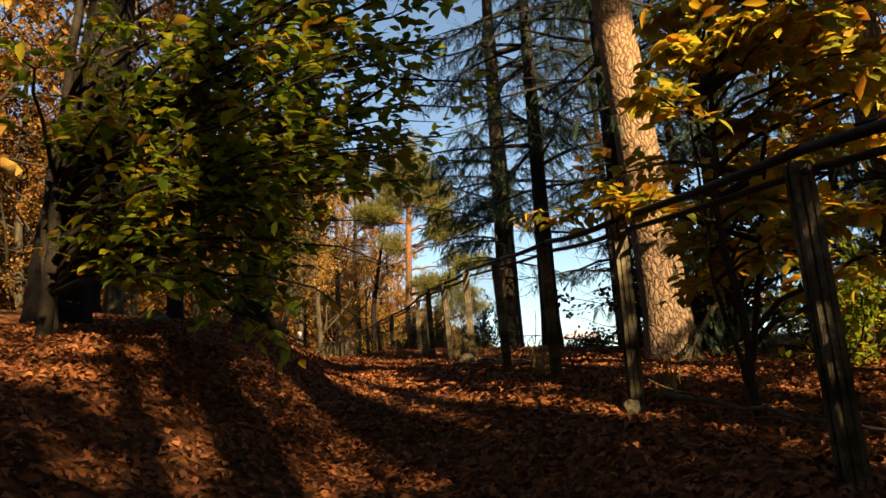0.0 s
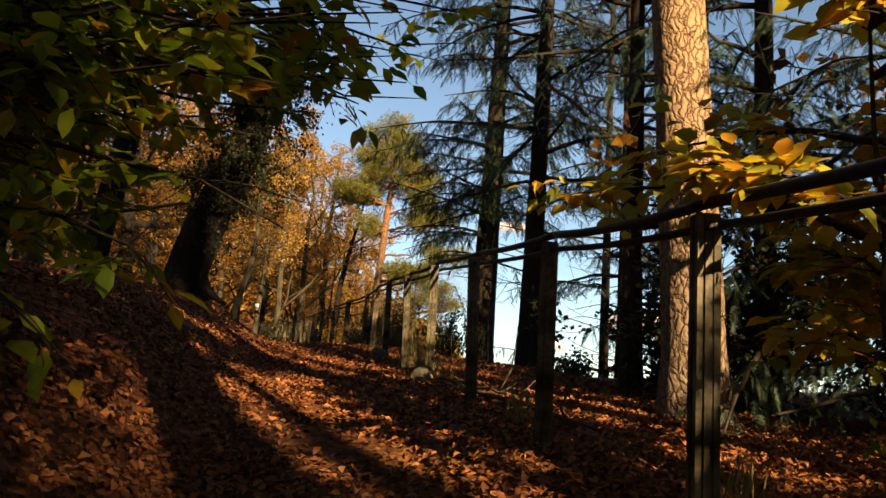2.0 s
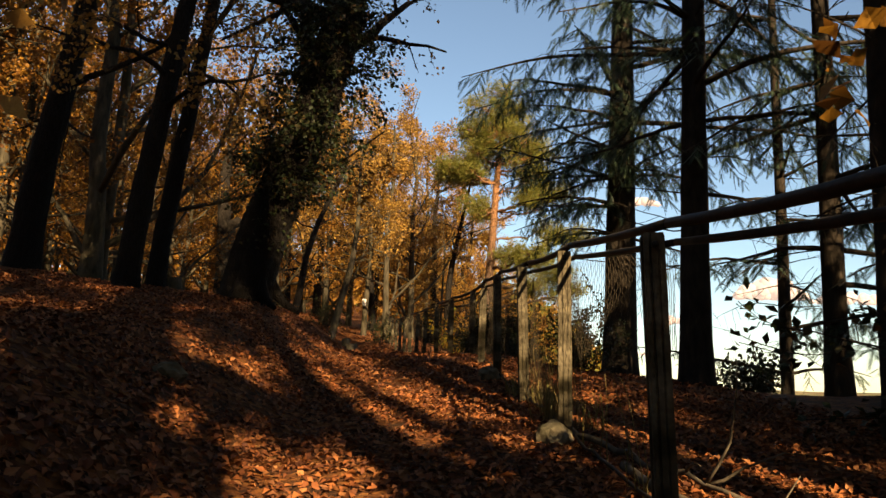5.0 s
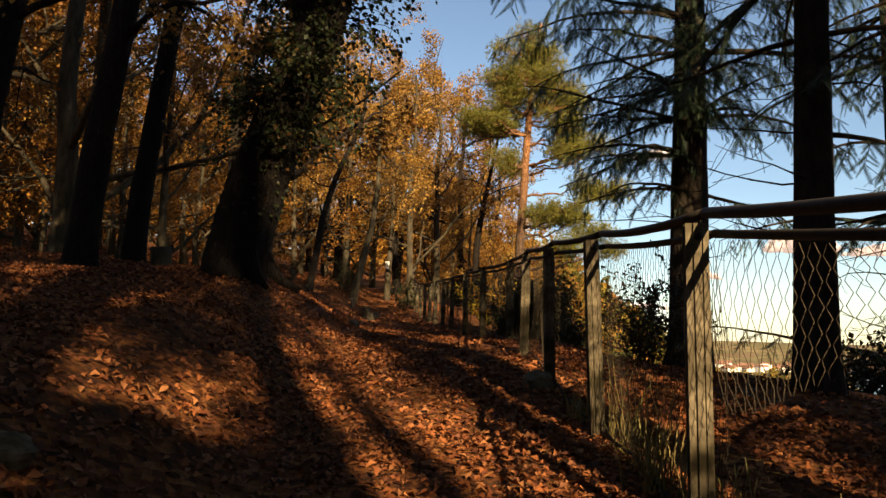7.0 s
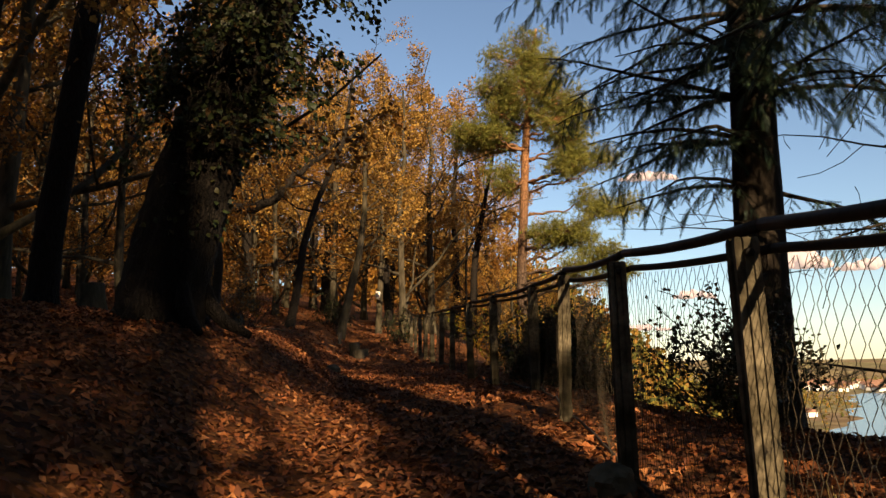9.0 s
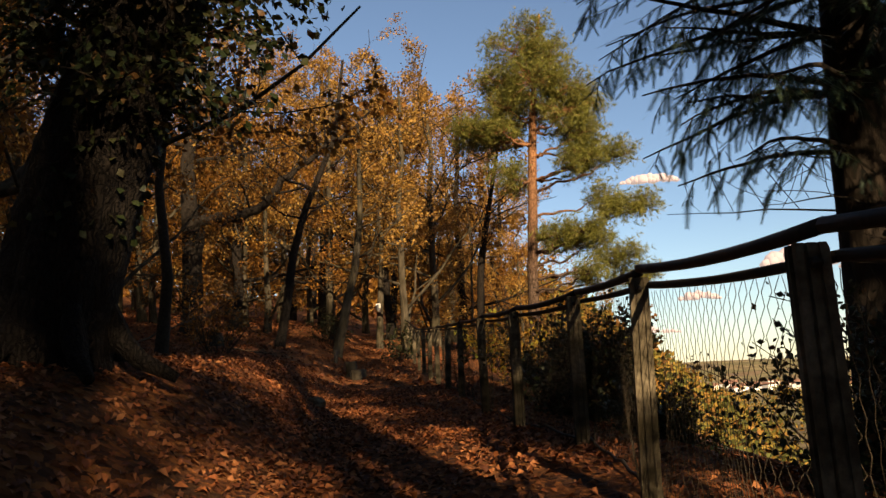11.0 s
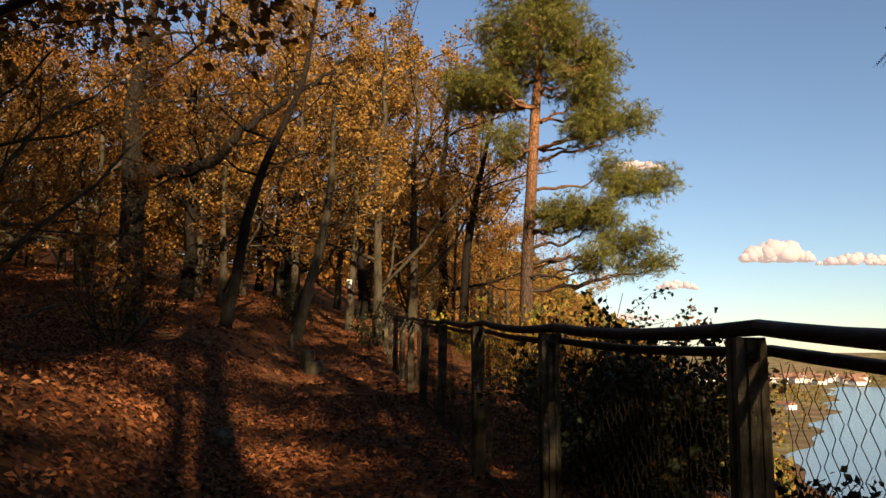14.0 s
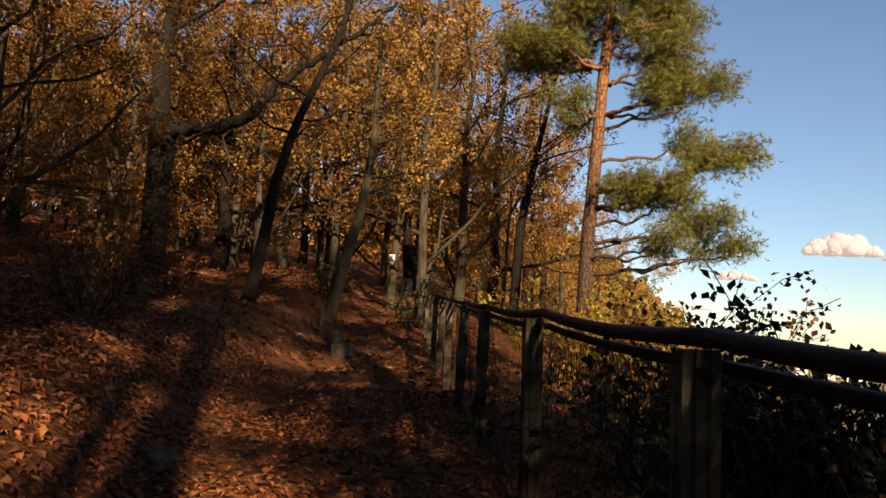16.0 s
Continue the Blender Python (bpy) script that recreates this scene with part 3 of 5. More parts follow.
# wood floor: trees at a loose spacing, thinning towards the fence
spots = [(-11.2, 40.0), (-12.0, 46.0), (-9.6, 46.5), (-6.4, 45.0), (-4.6, 47.0)]
r0 = np.random.default_rng(5)
tries = 0
while len(spots) < 72 and tries < 6000:
    tries += 1
    y = r0.uniform(21, 66)
    u = -r0.uniform(4.5, 14 + 0.35 * y)
    x = float(fence_x(y)) + u
    if x > -7.5 - 0.1 * (y - 24) and y < 44 or y < 37.5 and x > -2.0 - 0.6 * (y - 17):
        continue
    gap = 2.0 if y < 60 else 2.8
    if all((x - a) ** 2 + (y - b) ** 2 > gap * gap for a, b in spots):
        spots.append((x, y))
for k, (x, y) in enumerate(spots[5:]):
    v = 2 if x < -9.5 and r0.random() < 0.65 else int(r0.integers(0, 4))
    s = r0.uniform(0.9, 1.25)
    copy_to(OAKS[v], x, y, r0.uniform(0, 360), s)
# trees behind the fence line at the far bend, and the dark thin oak beside the pine
settle(OAKS[0], -6.9, 48.5, 40, 0.95, 0.05)
settle(OAKS[1], -9.8, 52.0, 200, 1.0, 0.05)
settle(OAKS[2], -8.4, 56.0, 120, 1.0, 0.05)
settle(OAKS[3], -5.6, 52.0, 10, 1.0, 0.05)
for x, y, v, t, s in ((-3.5, 58, 2, 70, 0.9), (-1.5, 64, 0, 150, 0.9), (-11.5, 60, 1, 30, 1.05), (1.5, 72, 2, 200, 0.9), (-6, 66, 1, 310, 1.0),
                        (-7.4, 44.0, 0, 15, 1.05), (-6.2, 52.5, 1, 95, 1.1), (-10.9, 45.4, 0, 250, 1.15), (-14.4, 43.6, 1, 130, 1.1), (-12.9, 50.5, 1, 330, 1.15), (-7.9, 60.5, 0, 80, 1.3), (-15.8, 47.5, 0, 210, 1.2), (-4.4, 61.5, 1, 170, 1.05)):
    copy_to(OAKS[v], x, y, t, s)

far_spots = []
while len(far_spots) < 68:
    y = r0.uniform(62, 150)
    x = float(fence_x(min(y, 60))) + 6 - r0.uniform(0, 62)
    if all((x - a) ** 2 + (y - b) ** 2 > 9 for a, b in far_spots):
        far_spots.append((x, y))
settle(FAR_AND_SHADE_OAKS[0], -14.0, 63.0, 20, 1.1, 0.05)
settle(FAR_AND_SHADE_OAKS[1], -20.0, 70.0, 80, 1.1, 0.05)
# unseen high-crowned oaks added round the start, to shade the ground
settle(FAR_AND_SHADE_OAKS[2], 2.2, -7.5, 30, 0.8, 0.05)
for x, y, t, s in ((6.6, -7.4, 300, 0.75), (-4.2, 2.0, 80, 0.8)):
    copy_to(FAR_AND_SHADE_OAKS[2], x, y, t, s)
for x, y in far_spots:
    copy_to(FAR_AND_SHADE_OAKS[int(r0.integers(0, 2))], x, y, r0.uniform(0, 360), r0.uniform(0.9, 1.2))
# unseen oaks added behind and beside the start of the path, to shade it
shade = [(3.4, -4.5, 0.5), (2.6, -2.2, 0.32), (4.3, -0.4, 0.4), (-1.0, -3.2, 0.42), (1.0, -3.6, 0.42), (5.3, 0.0, 0.36), (4.4, -2.6, 0.5), (8.6, 5.6, 0.55), (6.9, -0.9, 0.4), (1.9, -2.0, 0.3), (-3.2, -1.6, 0.5), (7.4, -3.4, 0.42), (8.8, -4.6, 0.45), (6.2, -2.4, 0.36), (11.6, -1.2, 0.8), (1.2, -5.5, 0.6), (-1.4, -5.0, 0.7), (2.2, -9.0, 0.7), (6.0, -10.0, 0.6), (9.5, -12.0, 0.7), (4.0, -14.0, 0.85), (-4.2, -4.0, 0.8), (-3.5, -11.0, 1.0),
         (-7.5, -1.0, 1.0), (10.5, 9.0, 0.8), (9.0, 12.5, 0.8), (14.0, -15.0, 1.0), (9.0, -21.0, 1.1), (1.0, -19.0, 1.0), (-8.5, 5.0, 1.0), (-10.0, 10.5, 1.0), (11.5, 14.5, 0.85),
         (-6.5, -5.0, 1.1), (-9.5, -3.0, 1.2), (-7.0, -9.5, 1.2), (-11.5, 1.5, 1.2), (-12.5, 6.5, 1.2), (-14.0, 11.0, 1.25), (-15.5, 16.0, 1.3), (-11.0, -8.0, 1.2), (-2.0, -15.0, 1.1), (-6.0, -16.0, 1.2), (12.0, 1.0, 1.1), (13.5, 6.5, 1.2), (14.5, 11.5, 1.3), (16.0, 17.0, 1.4)]
for k, (x, y, s) in enumerate(shade):
    copy_to(FAR_AND_SHADE_OAKS[k % 2], x, y, k * 67.0, s)
thicket = Bag()
r2 = np.random.default_rng(17)
for k in range(420):
    y = r2.uniform(78, 175)
    x = -12 - r2.uniform(0, 90) + 0.1 * (120 - y)
    o = r2.normal(0, 1, (40, 3))
    o /= np.linalg.norm(o, axis=1)[:, None]
    p = o * np.array([2.2, 2.2, 2.6]) * r2.uniform(0.6, 1.0, (40, 1)) + (x, y, float(ground_z(x, y)) + 2.2 + r2.uniform(0, 3))
    thicket.stamp(CARD_V, CARD_F, frames_along(o + r2.normal(0, 0.5, (40, 3)), 0.8) * 0.85, p)
tagged(new("thicket", thicket.mesh("thicket", M_BROWN, False)), "dense brown thicket deep in the wood", "thicket", kind="stuff")


def trunk_line(points):
    """A smooth line through a few places up a trunk."""
    p = np.array(points, float)
    t = np.linspace(0, len(p) - 1, len(p) * 4)
    return np.stack([np.interp(t, np.arange(len(p)), p[:, k]) for k in range(3)], -1)


def leaning_oak():
    """The thick leaning oak on the bank, with dark boughs and ragged ivy sprays."""
    global rng
    rng = np.random.default_rng(31)
    x, y = -4.78, 18.8
    z = float(ground_z(x, y))
    root = thing("leaning_oak", pose(x, y, z), "thick leaning oak on the bank, furrowed bark darkened for shade", "tree")
    wood, twigs = Bag(), []
    line = trunk_line([(-0.12, 0, -0.5), (-0.08, 0, 0.3), (0.16, 0, 1.3), (0.5, 0, 2.3), (0.9, 0, 3.4), (1.3, 0, 4.9), (1.5, 0.1, 6.3), (2.1, 0.2, 8.5), (2.7, 0.3, 11)])
    tt = np.linspace(0, len(line) - 1, 120)
    line = np.stack([np.interp(tt, np.arange(len(line)), line[:, k]) for k in range(3)], -1)
    rad = np.interp(line[:, 2], [-0.5, 0.0, 0.5, 1.5, 3.5, 6.5, 11], [0.5, 0.44, 0.42, 0.41, 0.38, 0.31, 0.12])
    wood.tube(line, rad, 40, 0.012, True, 0.055)
    fork = trunk_line([(0.62, 0.05, 2.7), (0.72, 0.1, 3.4), (0.68, 0.1, 4.6), (0.5, 0.2, 6.2), (0.2, 0.3, 8.7)])
    wood.tube(fork, np.linspace(0.2, 0.07, len(fork)), 14, 0.04)
    limbs(wood, wander(fork[-1], (-0.3, 0.1, 0.8), 3.0, 7, 0.2, 0.02), 0.08, 0.014, 2, twigs, children=4)
    limbs(wood, wander(fork[10], (-0.8, -0.3, 0.5), 3.0, 7, 0.2, 0.02), 0.08, 0.014, 2, twigs, children=4)
    # root buttresses
    for a in range(6):
        t = a * 1.05 + 0.3
        d = np.array([math.cos(t), math.sin(t), 0])
        wood.tube([d * 0.34 + (0, 0, 0.42), d * 0.44 + (0, 0, 0.14), d * 0.58 + (0, 0, 0.0), d * 0.85 + (0, 0, -0.14)], [0.06, 0.09, 0.07, 0.04], 14, 0.03, True, 0.06)
    for h, a, ln, up in ((4.6, 0.2, 2.6, 0.1), (5.2, 3.4, 3.5, 0.35), (6.0, 5.2, 3.0, 0.4), (6.6, 1.8, 3.2, 0.3), (7.5, 0.4, 3.5, 0.5), (8.2, 3.0, 4.0, 0.6), (9.3, 4.6, 3.0, 0.8), (10.4, 1.0, 3, 0.9)):
        i = int(np.argmin(abs(line[:, 2] - h)))
        limbs(wood, wander(line[i], (math.cos(a), math.sin(a), up), ln, 7, 0.2, 0.02), rad[i] * 0.4, 0.014, 2, twigs, children=4)
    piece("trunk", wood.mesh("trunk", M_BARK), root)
    crown = Bag()
    pos, m = leaves_on(twigs, 13, 0.085, 0.4, 0.7, 0.1)
    crown.stamp(CARD_V, CARD_F, m, pos)
    piece("crown", crown.mesh("crown", M_BROWN, False), root)
    # ivy hanging off the trunk on the side of the path
    ivy_wood, ivy, ends_ = Bag(), Bag(), []
    for k in range(110):
        h = rng.uniform(1.7, 5.7)
        i = int(np.argmin(abs(line[:, 2] - h)))
        a = rng.uniform(-3.6, 1.2)
        d = (math.cos(a), math.sin(a), rng.uniform(-0.1, 0.5))
        ends_.append(wander(line[i] + np.array(d) * rad[i] * 0.8, d, rng.uniform(0.4, 1.2), 6, 0.2, -0.14))
        ivy_wood.tube(ends_[-1], np.linspace(0.012, 0.003, 7), 3)
    piece("ivy_stem", ivy_wood.mesh("ivy_stem", M_TWIG), root)
    pos, m = leaves_on(ends_, 75, 0.085, 0.7, 0.5, 0.09)
    ivy.stamp(CARD_V, CARD_F, m, pos)
    n = 1500
    i = rng.integers(0, int(len(line) * 0.72), n)
    a = rng.uniform(0, 6.28, n)
    o = np.stack([np.cos(a), np.sin(a), np.zeros(n)], -1)
    keep = (line[i, 2] > 0.9) & (waves(a * 0.6, line[i, 2], 0.5, 33) > -0.25)
    ivy.stamp(CARD_V, CARD_F, frames_along(o * 0.6 + rng.normal(0, 0.4, (n, 3)) - (0, 0, 0.6), 0.6)[keep] * 0.085, (line[i] + o * (rad[i] * 1.02)[:, None])[keep])
    piece("ivy", ivy.mesh("ivy", M_HOLLY, False), root, "dark drooping evergreen sprays")
    return root


leaning_oak()


def bank_tree(name, x, y, points, radii, bark, label, boughs, leaf_mat, seed, per_twig=24, leaf=0.105, crown=True):
    """A trunk through given places, with boughs from (height, heading, length, rise)."""
    global rng
    rng = np.random.default_rng(seed)
    z = float(ground_z(x, y))
    root = thing(name, pose(x, y, z), label, "tree")
    wood, twigs = Bag(), []
    line = trunk_line(points)
    hs, rs = zip(*radii)
    rad = np.interp(line[:, 2], hs, rs)
    wood.tube(line, rad, 12, 0.035)
    for h, a, ln, up in boughs:
        i = int(np.argmin(abs(line[:, 2] - h)))
        limbs(wood, wander(line[i], (math.cos(a), math.sin(a), up), ln, 7, 0.2, 0.02), max(rad[i] * 0.33, 0.02), 0.008, 2, twigs, children=4)
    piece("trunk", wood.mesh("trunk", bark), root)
    if crown and twigs:
        cb = Bag()
        pos, m = leaves_on(twigs, per_twig, leaf, 0.4, 0.7, 0.1)
        cb.stamp(CARD_V, CARD_F, m, pos)
        piece("crown", cb.mesh("crown", leaf_mat, False), root)
    return root


def some_boughs(seed, count, low, high, length, rise=0.35):
    r = np.random.default_rng(seed)
    return [(r.uniform(low, high), r.uniform(0, 6.28), length * r.uniform(0.6, 1.2), rise + r.uniform(-0.2, 0.4)) for _ in range(count)]


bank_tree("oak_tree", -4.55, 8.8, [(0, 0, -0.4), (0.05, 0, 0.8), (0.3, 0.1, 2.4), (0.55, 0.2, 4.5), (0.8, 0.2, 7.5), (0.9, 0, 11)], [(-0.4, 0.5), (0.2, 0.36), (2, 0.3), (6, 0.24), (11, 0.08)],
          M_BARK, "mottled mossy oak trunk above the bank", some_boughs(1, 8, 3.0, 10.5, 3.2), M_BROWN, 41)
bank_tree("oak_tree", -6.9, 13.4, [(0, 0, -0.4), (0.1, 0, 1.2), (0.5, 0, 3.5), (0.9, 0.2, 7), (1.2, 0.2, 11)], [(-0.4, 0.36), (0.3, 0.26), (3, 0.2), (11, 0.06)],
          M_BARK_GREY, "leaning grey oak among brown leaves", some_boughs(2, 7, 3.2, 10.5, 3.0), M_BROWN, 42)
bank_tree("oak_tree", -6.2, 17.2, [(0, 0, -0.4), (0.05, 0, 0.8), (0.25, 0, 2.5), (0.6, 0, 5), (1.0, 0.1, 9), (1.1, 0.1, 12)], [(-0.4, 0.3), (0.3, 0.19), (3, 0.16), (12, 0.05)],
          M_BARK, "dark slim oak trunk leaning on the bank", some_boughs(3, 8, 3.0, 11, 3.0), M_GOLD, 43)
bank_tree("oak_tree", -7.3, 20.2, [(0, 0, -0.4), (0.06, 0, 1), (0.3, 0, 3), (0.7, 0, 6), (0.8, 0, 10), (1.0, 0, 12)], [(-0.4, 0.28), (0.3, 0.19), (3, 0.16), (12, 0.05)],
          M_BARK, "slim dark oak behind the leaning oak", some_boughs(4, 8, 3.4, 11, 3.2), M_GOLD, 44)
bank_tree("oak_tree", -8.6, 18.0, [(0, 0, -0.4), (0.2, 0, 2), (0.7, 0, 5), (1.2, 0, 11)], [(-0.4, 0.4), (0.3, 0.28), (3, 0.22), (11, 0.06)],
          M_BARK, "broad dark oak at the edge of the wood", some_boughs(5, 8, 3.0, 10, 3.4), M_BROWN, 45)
bank_tree("oak_tree", -6.1, 22.6, [(0, 0, -0.4), (0.1, 0, 1), (-0.05, 0, 2.2), (0.1, 0, 4)], [(-0.4, 0.11), (0.3, 0.08), (4, 0.03)],
          M_TWIG, "dead leafless sapling stem by the leaning oak", some_boughs(6, 3, 1.5, 3.8, 1.0), M_BROWN, 46, 3)
# the gnarled oak whose long dark bough reaches over the path's end
gnarled = bank_tree("gnarled_oak", -13.8, 38.5, [(0, 0, -0.4), (0.05, 0, 1.2), (0.0, 0, 3), (-0.15, 0, 4.6), (-0.35, 0.2, 6.2), (0.1, 0.2, 9), (0.6, 0.2, 12)],
          [(-0.4, 0.55), (0.3, 0.38), (3, 0.33), (6, 0.24), (12, 0.06)], M_BARK, "gnarled dark oak with a long crooked bough",
          [(6.4, -0.1, 4.5, 0.3), (7.0, 0.2, 5.5, 0.4), (6.6, 3.2, 4.0, 0.3), (7.4, -0.9, 4.5, 0.5), (8.2, 0.6, 4.0, 0.5), (9.5, 2.2, 3.5, 0.7), (10.8, -0.6, 3.0, 0.8)], M_BROWN, 47, 14, 0.11)
crook = trunk_line([(0.0, 0, 2.6), (0.45, -0.2, 4.0), (1.7, -0.4, 3.9), (2.7, -0.5, 4.1), (3.5, -0.5, 5.1), (4.4, -0.4, 5.7), (5.8, -0.3, 6.7), (6.6, -0.2, 7.4)])
crook[1:-1] += rng.normal(0, 0.05, (len(crook) - 2, 3))
cb, ctw = Bag(), []
cb.tube(crook, np.linspace(0.24, 0.035, len(crook)), 10, 0.05)
for i_ in range(8, len(crook) - 2, 2):
    limbs(cb, wander(crook[i_], rng.normal(0, 1, 3) + np.array([0.5, 0, 0.7]), rng.uniform(1.2, 2.4), 6, 0.2, 0.03), 0.05, 0.008, 1, ctw, children=5)
bough = piece("bough", cb.mesh("bough", M_BARK), gnarled, "long crooked dark bough")
pos, m = leaves_on(ctw, 9, 0.1, 0.4, 0.7, 0.1)
cl = Bag()
cl.stamp(CARD_V, CARD_F, m, pos)
piece("foliage", cl.mesh("foliage", M_GOLD, False), bough)
bank_tree("oak_tree", -9.7, 36.0, [(0, 0, -0.3), (0.3, 0, 1.3), (0.5, 0, 2.8), (0.9, 0, 4.2), (1.9, 0, 6.5), (2.2, 0, 9)], [(-0.3, 0.22), (0.3, 0.15), (3, 0.12), (9, 0.04)],
          M_BARK, "slanting dark oak beside the path", some_boughs(8, 8, 3.6, 8.5, 3.0), M_GOLD, 48, 7, 0.11)
bank_tree("oak_tree", -9.1, 40.0, [(0, 0, -0.3), (0.4, 0, 1.6), (0.8, 0, 3.2), (1.0, 0, 5.0), (1.0, 0, 9)], [(-0.3, 0.24), (0.3, 0.17), (3, 0.14), (9, 0.04)],
          M_BARK_GREY, "slanting oak with mossy foot beside the path", some_boughs(12, 9, 3.0, 8.5, 3.0), M_GOLD, 58, 24, 0.12)
bank_tree("birch_tree", -9.0, 46.2, [(0, 0, -0.3), (0.05, 0, 1.5), (0.2, 0, 4), (0.1, 0, 8), (0.3, 0, 12)], [(-0.3, 0.2), (0.3, 0.15), (4, 0.12), (12, 0.03)],
          M_BARK_GREY, "grey trunk with a white waymark in brown leaf", some_boughs(9, 9, 3.5, 11.5, 2.8), M_GOLD, 49, 26, 0.14)
wm = Bag()
wm.tube([(-8.99, 46.03, 6.25), (-8.98, 46.03, 6.62)], [0.11, 0.11], 8)
tagged(new("waymark", wm.mesh("waymark", M_HOUSE)), "white painted waymark on a grey trunk", "waymark")
bank_tree("oak_tree", -4.5, 45.5, [(0, 0, -0.5), (0.05, 0, 2), (0.1, 0, 3.6), (0.35, 0, 5.2), (0.8, 0, 7.5), (1.2, 0, 9.5)], [(-0.5, 0.24), (0.3, 0.18), (4, 0.15), (9.5, 0.04)],
          M_BARK, "thin dark oak, half bare, behind the fence", some_boughs(10, 12, 3.4, 9.3, 3.0, 0.5), M_BROWN, 50, 8, 0.12)

# unseen tall oaks added behind the start, whose high crowns shade the bank
for k, (x, y, low, top, reach) in enumerate(((9.0, -8.0, 13.4, 16.2, 3.0), (13.4, -8.6, 14.0, 19, 1.9), (6.1, -6.0, 9.2, 11.2, 1.4), (12.9, -6.0, 10.0, 12.2, 1.5))):
    z0 = float(ground_z(x, y))
    bank_tree("oak_tree", x, y, [(0, 0, -0.5), (0.1, 0, 5 - z0), (0.2, 0.1, low - 3 - z0), (0.1, 0.2, (low + top) / 2 - z0), (0.2, 0.1, top - z0)], [(-0.5, 0.4), (1, 0.3), (low - 3 - z0, 0.2), (top - z0, 0.06)],
              M_BARK, "unseen tall oak added behind the path, high brown crown for shade", some_boughs(20 + k, (20, 10, 14, 15)[k], low - z0, top - 0.5 - z0, reach), M_BROWN, 80 + k, 26, 0.17)

# ---- conifers ----
# a short flat spray of needles, y along the twig
FINGER_V, FINGER_F = [(-0.01, 0, 0), (0.01, 0, 0), (0, 1, 0)], [(0, 1, 2)]
for k in range(12):
    t = 0.03 + k * 0.08
    w = 0.19 * (1.05 - 0.6 * t)
    for s in (-1, 1):
        n0 = len(FINGER_V)
        FINGER_V += [(0, t - 0.03, 0), (0, t + 0.034, 0), (s * w, t + 0.15, 0.03 * s)]
        FINGER_F.append((n0, n0 + 1, n0 + 2))


def fir_bough(wood, fingers, start, way, length, r0, gap=0.16, hang=0.9):
    """A drooping bough with side twigs that carry flat needle sprays."""
    main = wander(start, way, length, 10, 0.07, -0.045)
    wood.tube(main, np.linspace(r0, 0.006, 11), 5)
    n = int(length / gap)
    for k in range(n):
        t = 0.22 + 0.78 * k / n
        i = min(int(t * 10), 9)
        f = main[i + 1] - main[i]
        f /= np.linalg.norm(f)
        side = np.cross(f, (0, 0, 1.0)) * (1 if k % 2 else -1)
        side /= np.linalg.norm(side) + 1e-9
        p = main[i] + (main[i + 1] - main[i]) * (t * 10 - i)
        ln = (1.05 - 0.75 * t) * length * 0.36 * rng.uniform(0.6, 1.2)
        tw = wander(p, f * 0.55 + side * 0.8 + np.array([0, 0, -hang * rng.random()]), ln, 5, 0.12, -0.06)
        wood.tube(tw, np.linspace(0.007, 0.002, 6), 3, 0, False)
        m = max(int(ln / 0.055), 4)
        for j in range(m):
            s = j / m
            q_ = min(int(s * 5), 4)
            d = tw[q_ + 1] - tw[q_]
            d /= np.linalg.norm(d)
            sd = np.cross(d, (0, 0, 1.0)) * (1 if j % 2 else -1)
            fingers.append((tw[q_] + (tw[q_ + 1] - tw[q_]) * (s * 5 - q_), d * 0.6 + sd * 0.7 + np.array([0, 0, -1.1 * rng.random()]), rng.uniform(0.14, 0.3)))


def fir(x, y, height, r, boughs, label, seed, lean=(0, 0), bark=None, gap=0.17):
    global rng
    rng = np.random.default_rng(seed)
    z = float(ground_z(x, y))
    root = thing("fir_tree", pose(x, y, z), label, "tree")
    wood, fingers = Bag(), []
    line = trunk_line([(lean[0] * h, lean[1] * h + 0.03 * math.sin(h), h) for h in np.linspace(-0.4, height, 8)])
    rad = np.interp(line[:, 2], [-0.4, 0.1, 0.8, height], [r * 1.5, r * 1.2, r, 0.05])
    wood.tube(line, rad, 14, 0.025)
    for h, a, ln, up in boughs:
        i = int(np.argmin(abs(line[:, 2] - h)))
        limb, fingers = Bag(), []
        fir_bough(limb, fingers, line[i], (math.cos(a), math.sin(a), up), ln, 0.02 + 0.008 * ln, gap)
        bough = piece("bough", limb.mesh("bough", M_TWIG), root)
        p, d, s = (np.array(k) for k in zip(*fingers))
        spray = Bag()
        spray.stamp(FINGER_V, FINGER_F, frames_along(d, 0.25) * s[:, None, None], p)
        tagged(piece("needle_spray", spray.mesh("needle_spray", M_FIR, False), bough), kind="stuff")
    # dead lower twigs
    for k in range(int(height * 2.2)):
        h = rng.uniform(1.5, height * 0.6)
        i = int(np.argmin(abs(line[:, 2] - h)))
        a = rng.uniform(0, 6.28)
        limbs(wood, wander(line[i], (math.cos(a), math.sin(a), 0.1), rng.uniform(0.6, 1.9), 6, 0.13, -0.03), 0.014, 0.003, 1, [], children=4)
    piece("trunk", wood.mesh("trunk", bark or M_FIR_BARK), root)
    return root


def whorls(seed, low, high, step, length, skip=None):
    r = np.random.default_rng(seed)
    out, h = [], low
    while h < high:
        for k in range(r.integers(2, 4)):
            a = r.uniform(0, 6.28)
            if skip and skip(h, a):
                continue
            out.append((h + r.uniform(-0.2, 0.2), a, length * (1.15 - 0.6 * (h - low) / (high - low)) * r.uniform(0.65, 1.15), r.uniform(-0.05, 0.3)))
        h += step
    return out


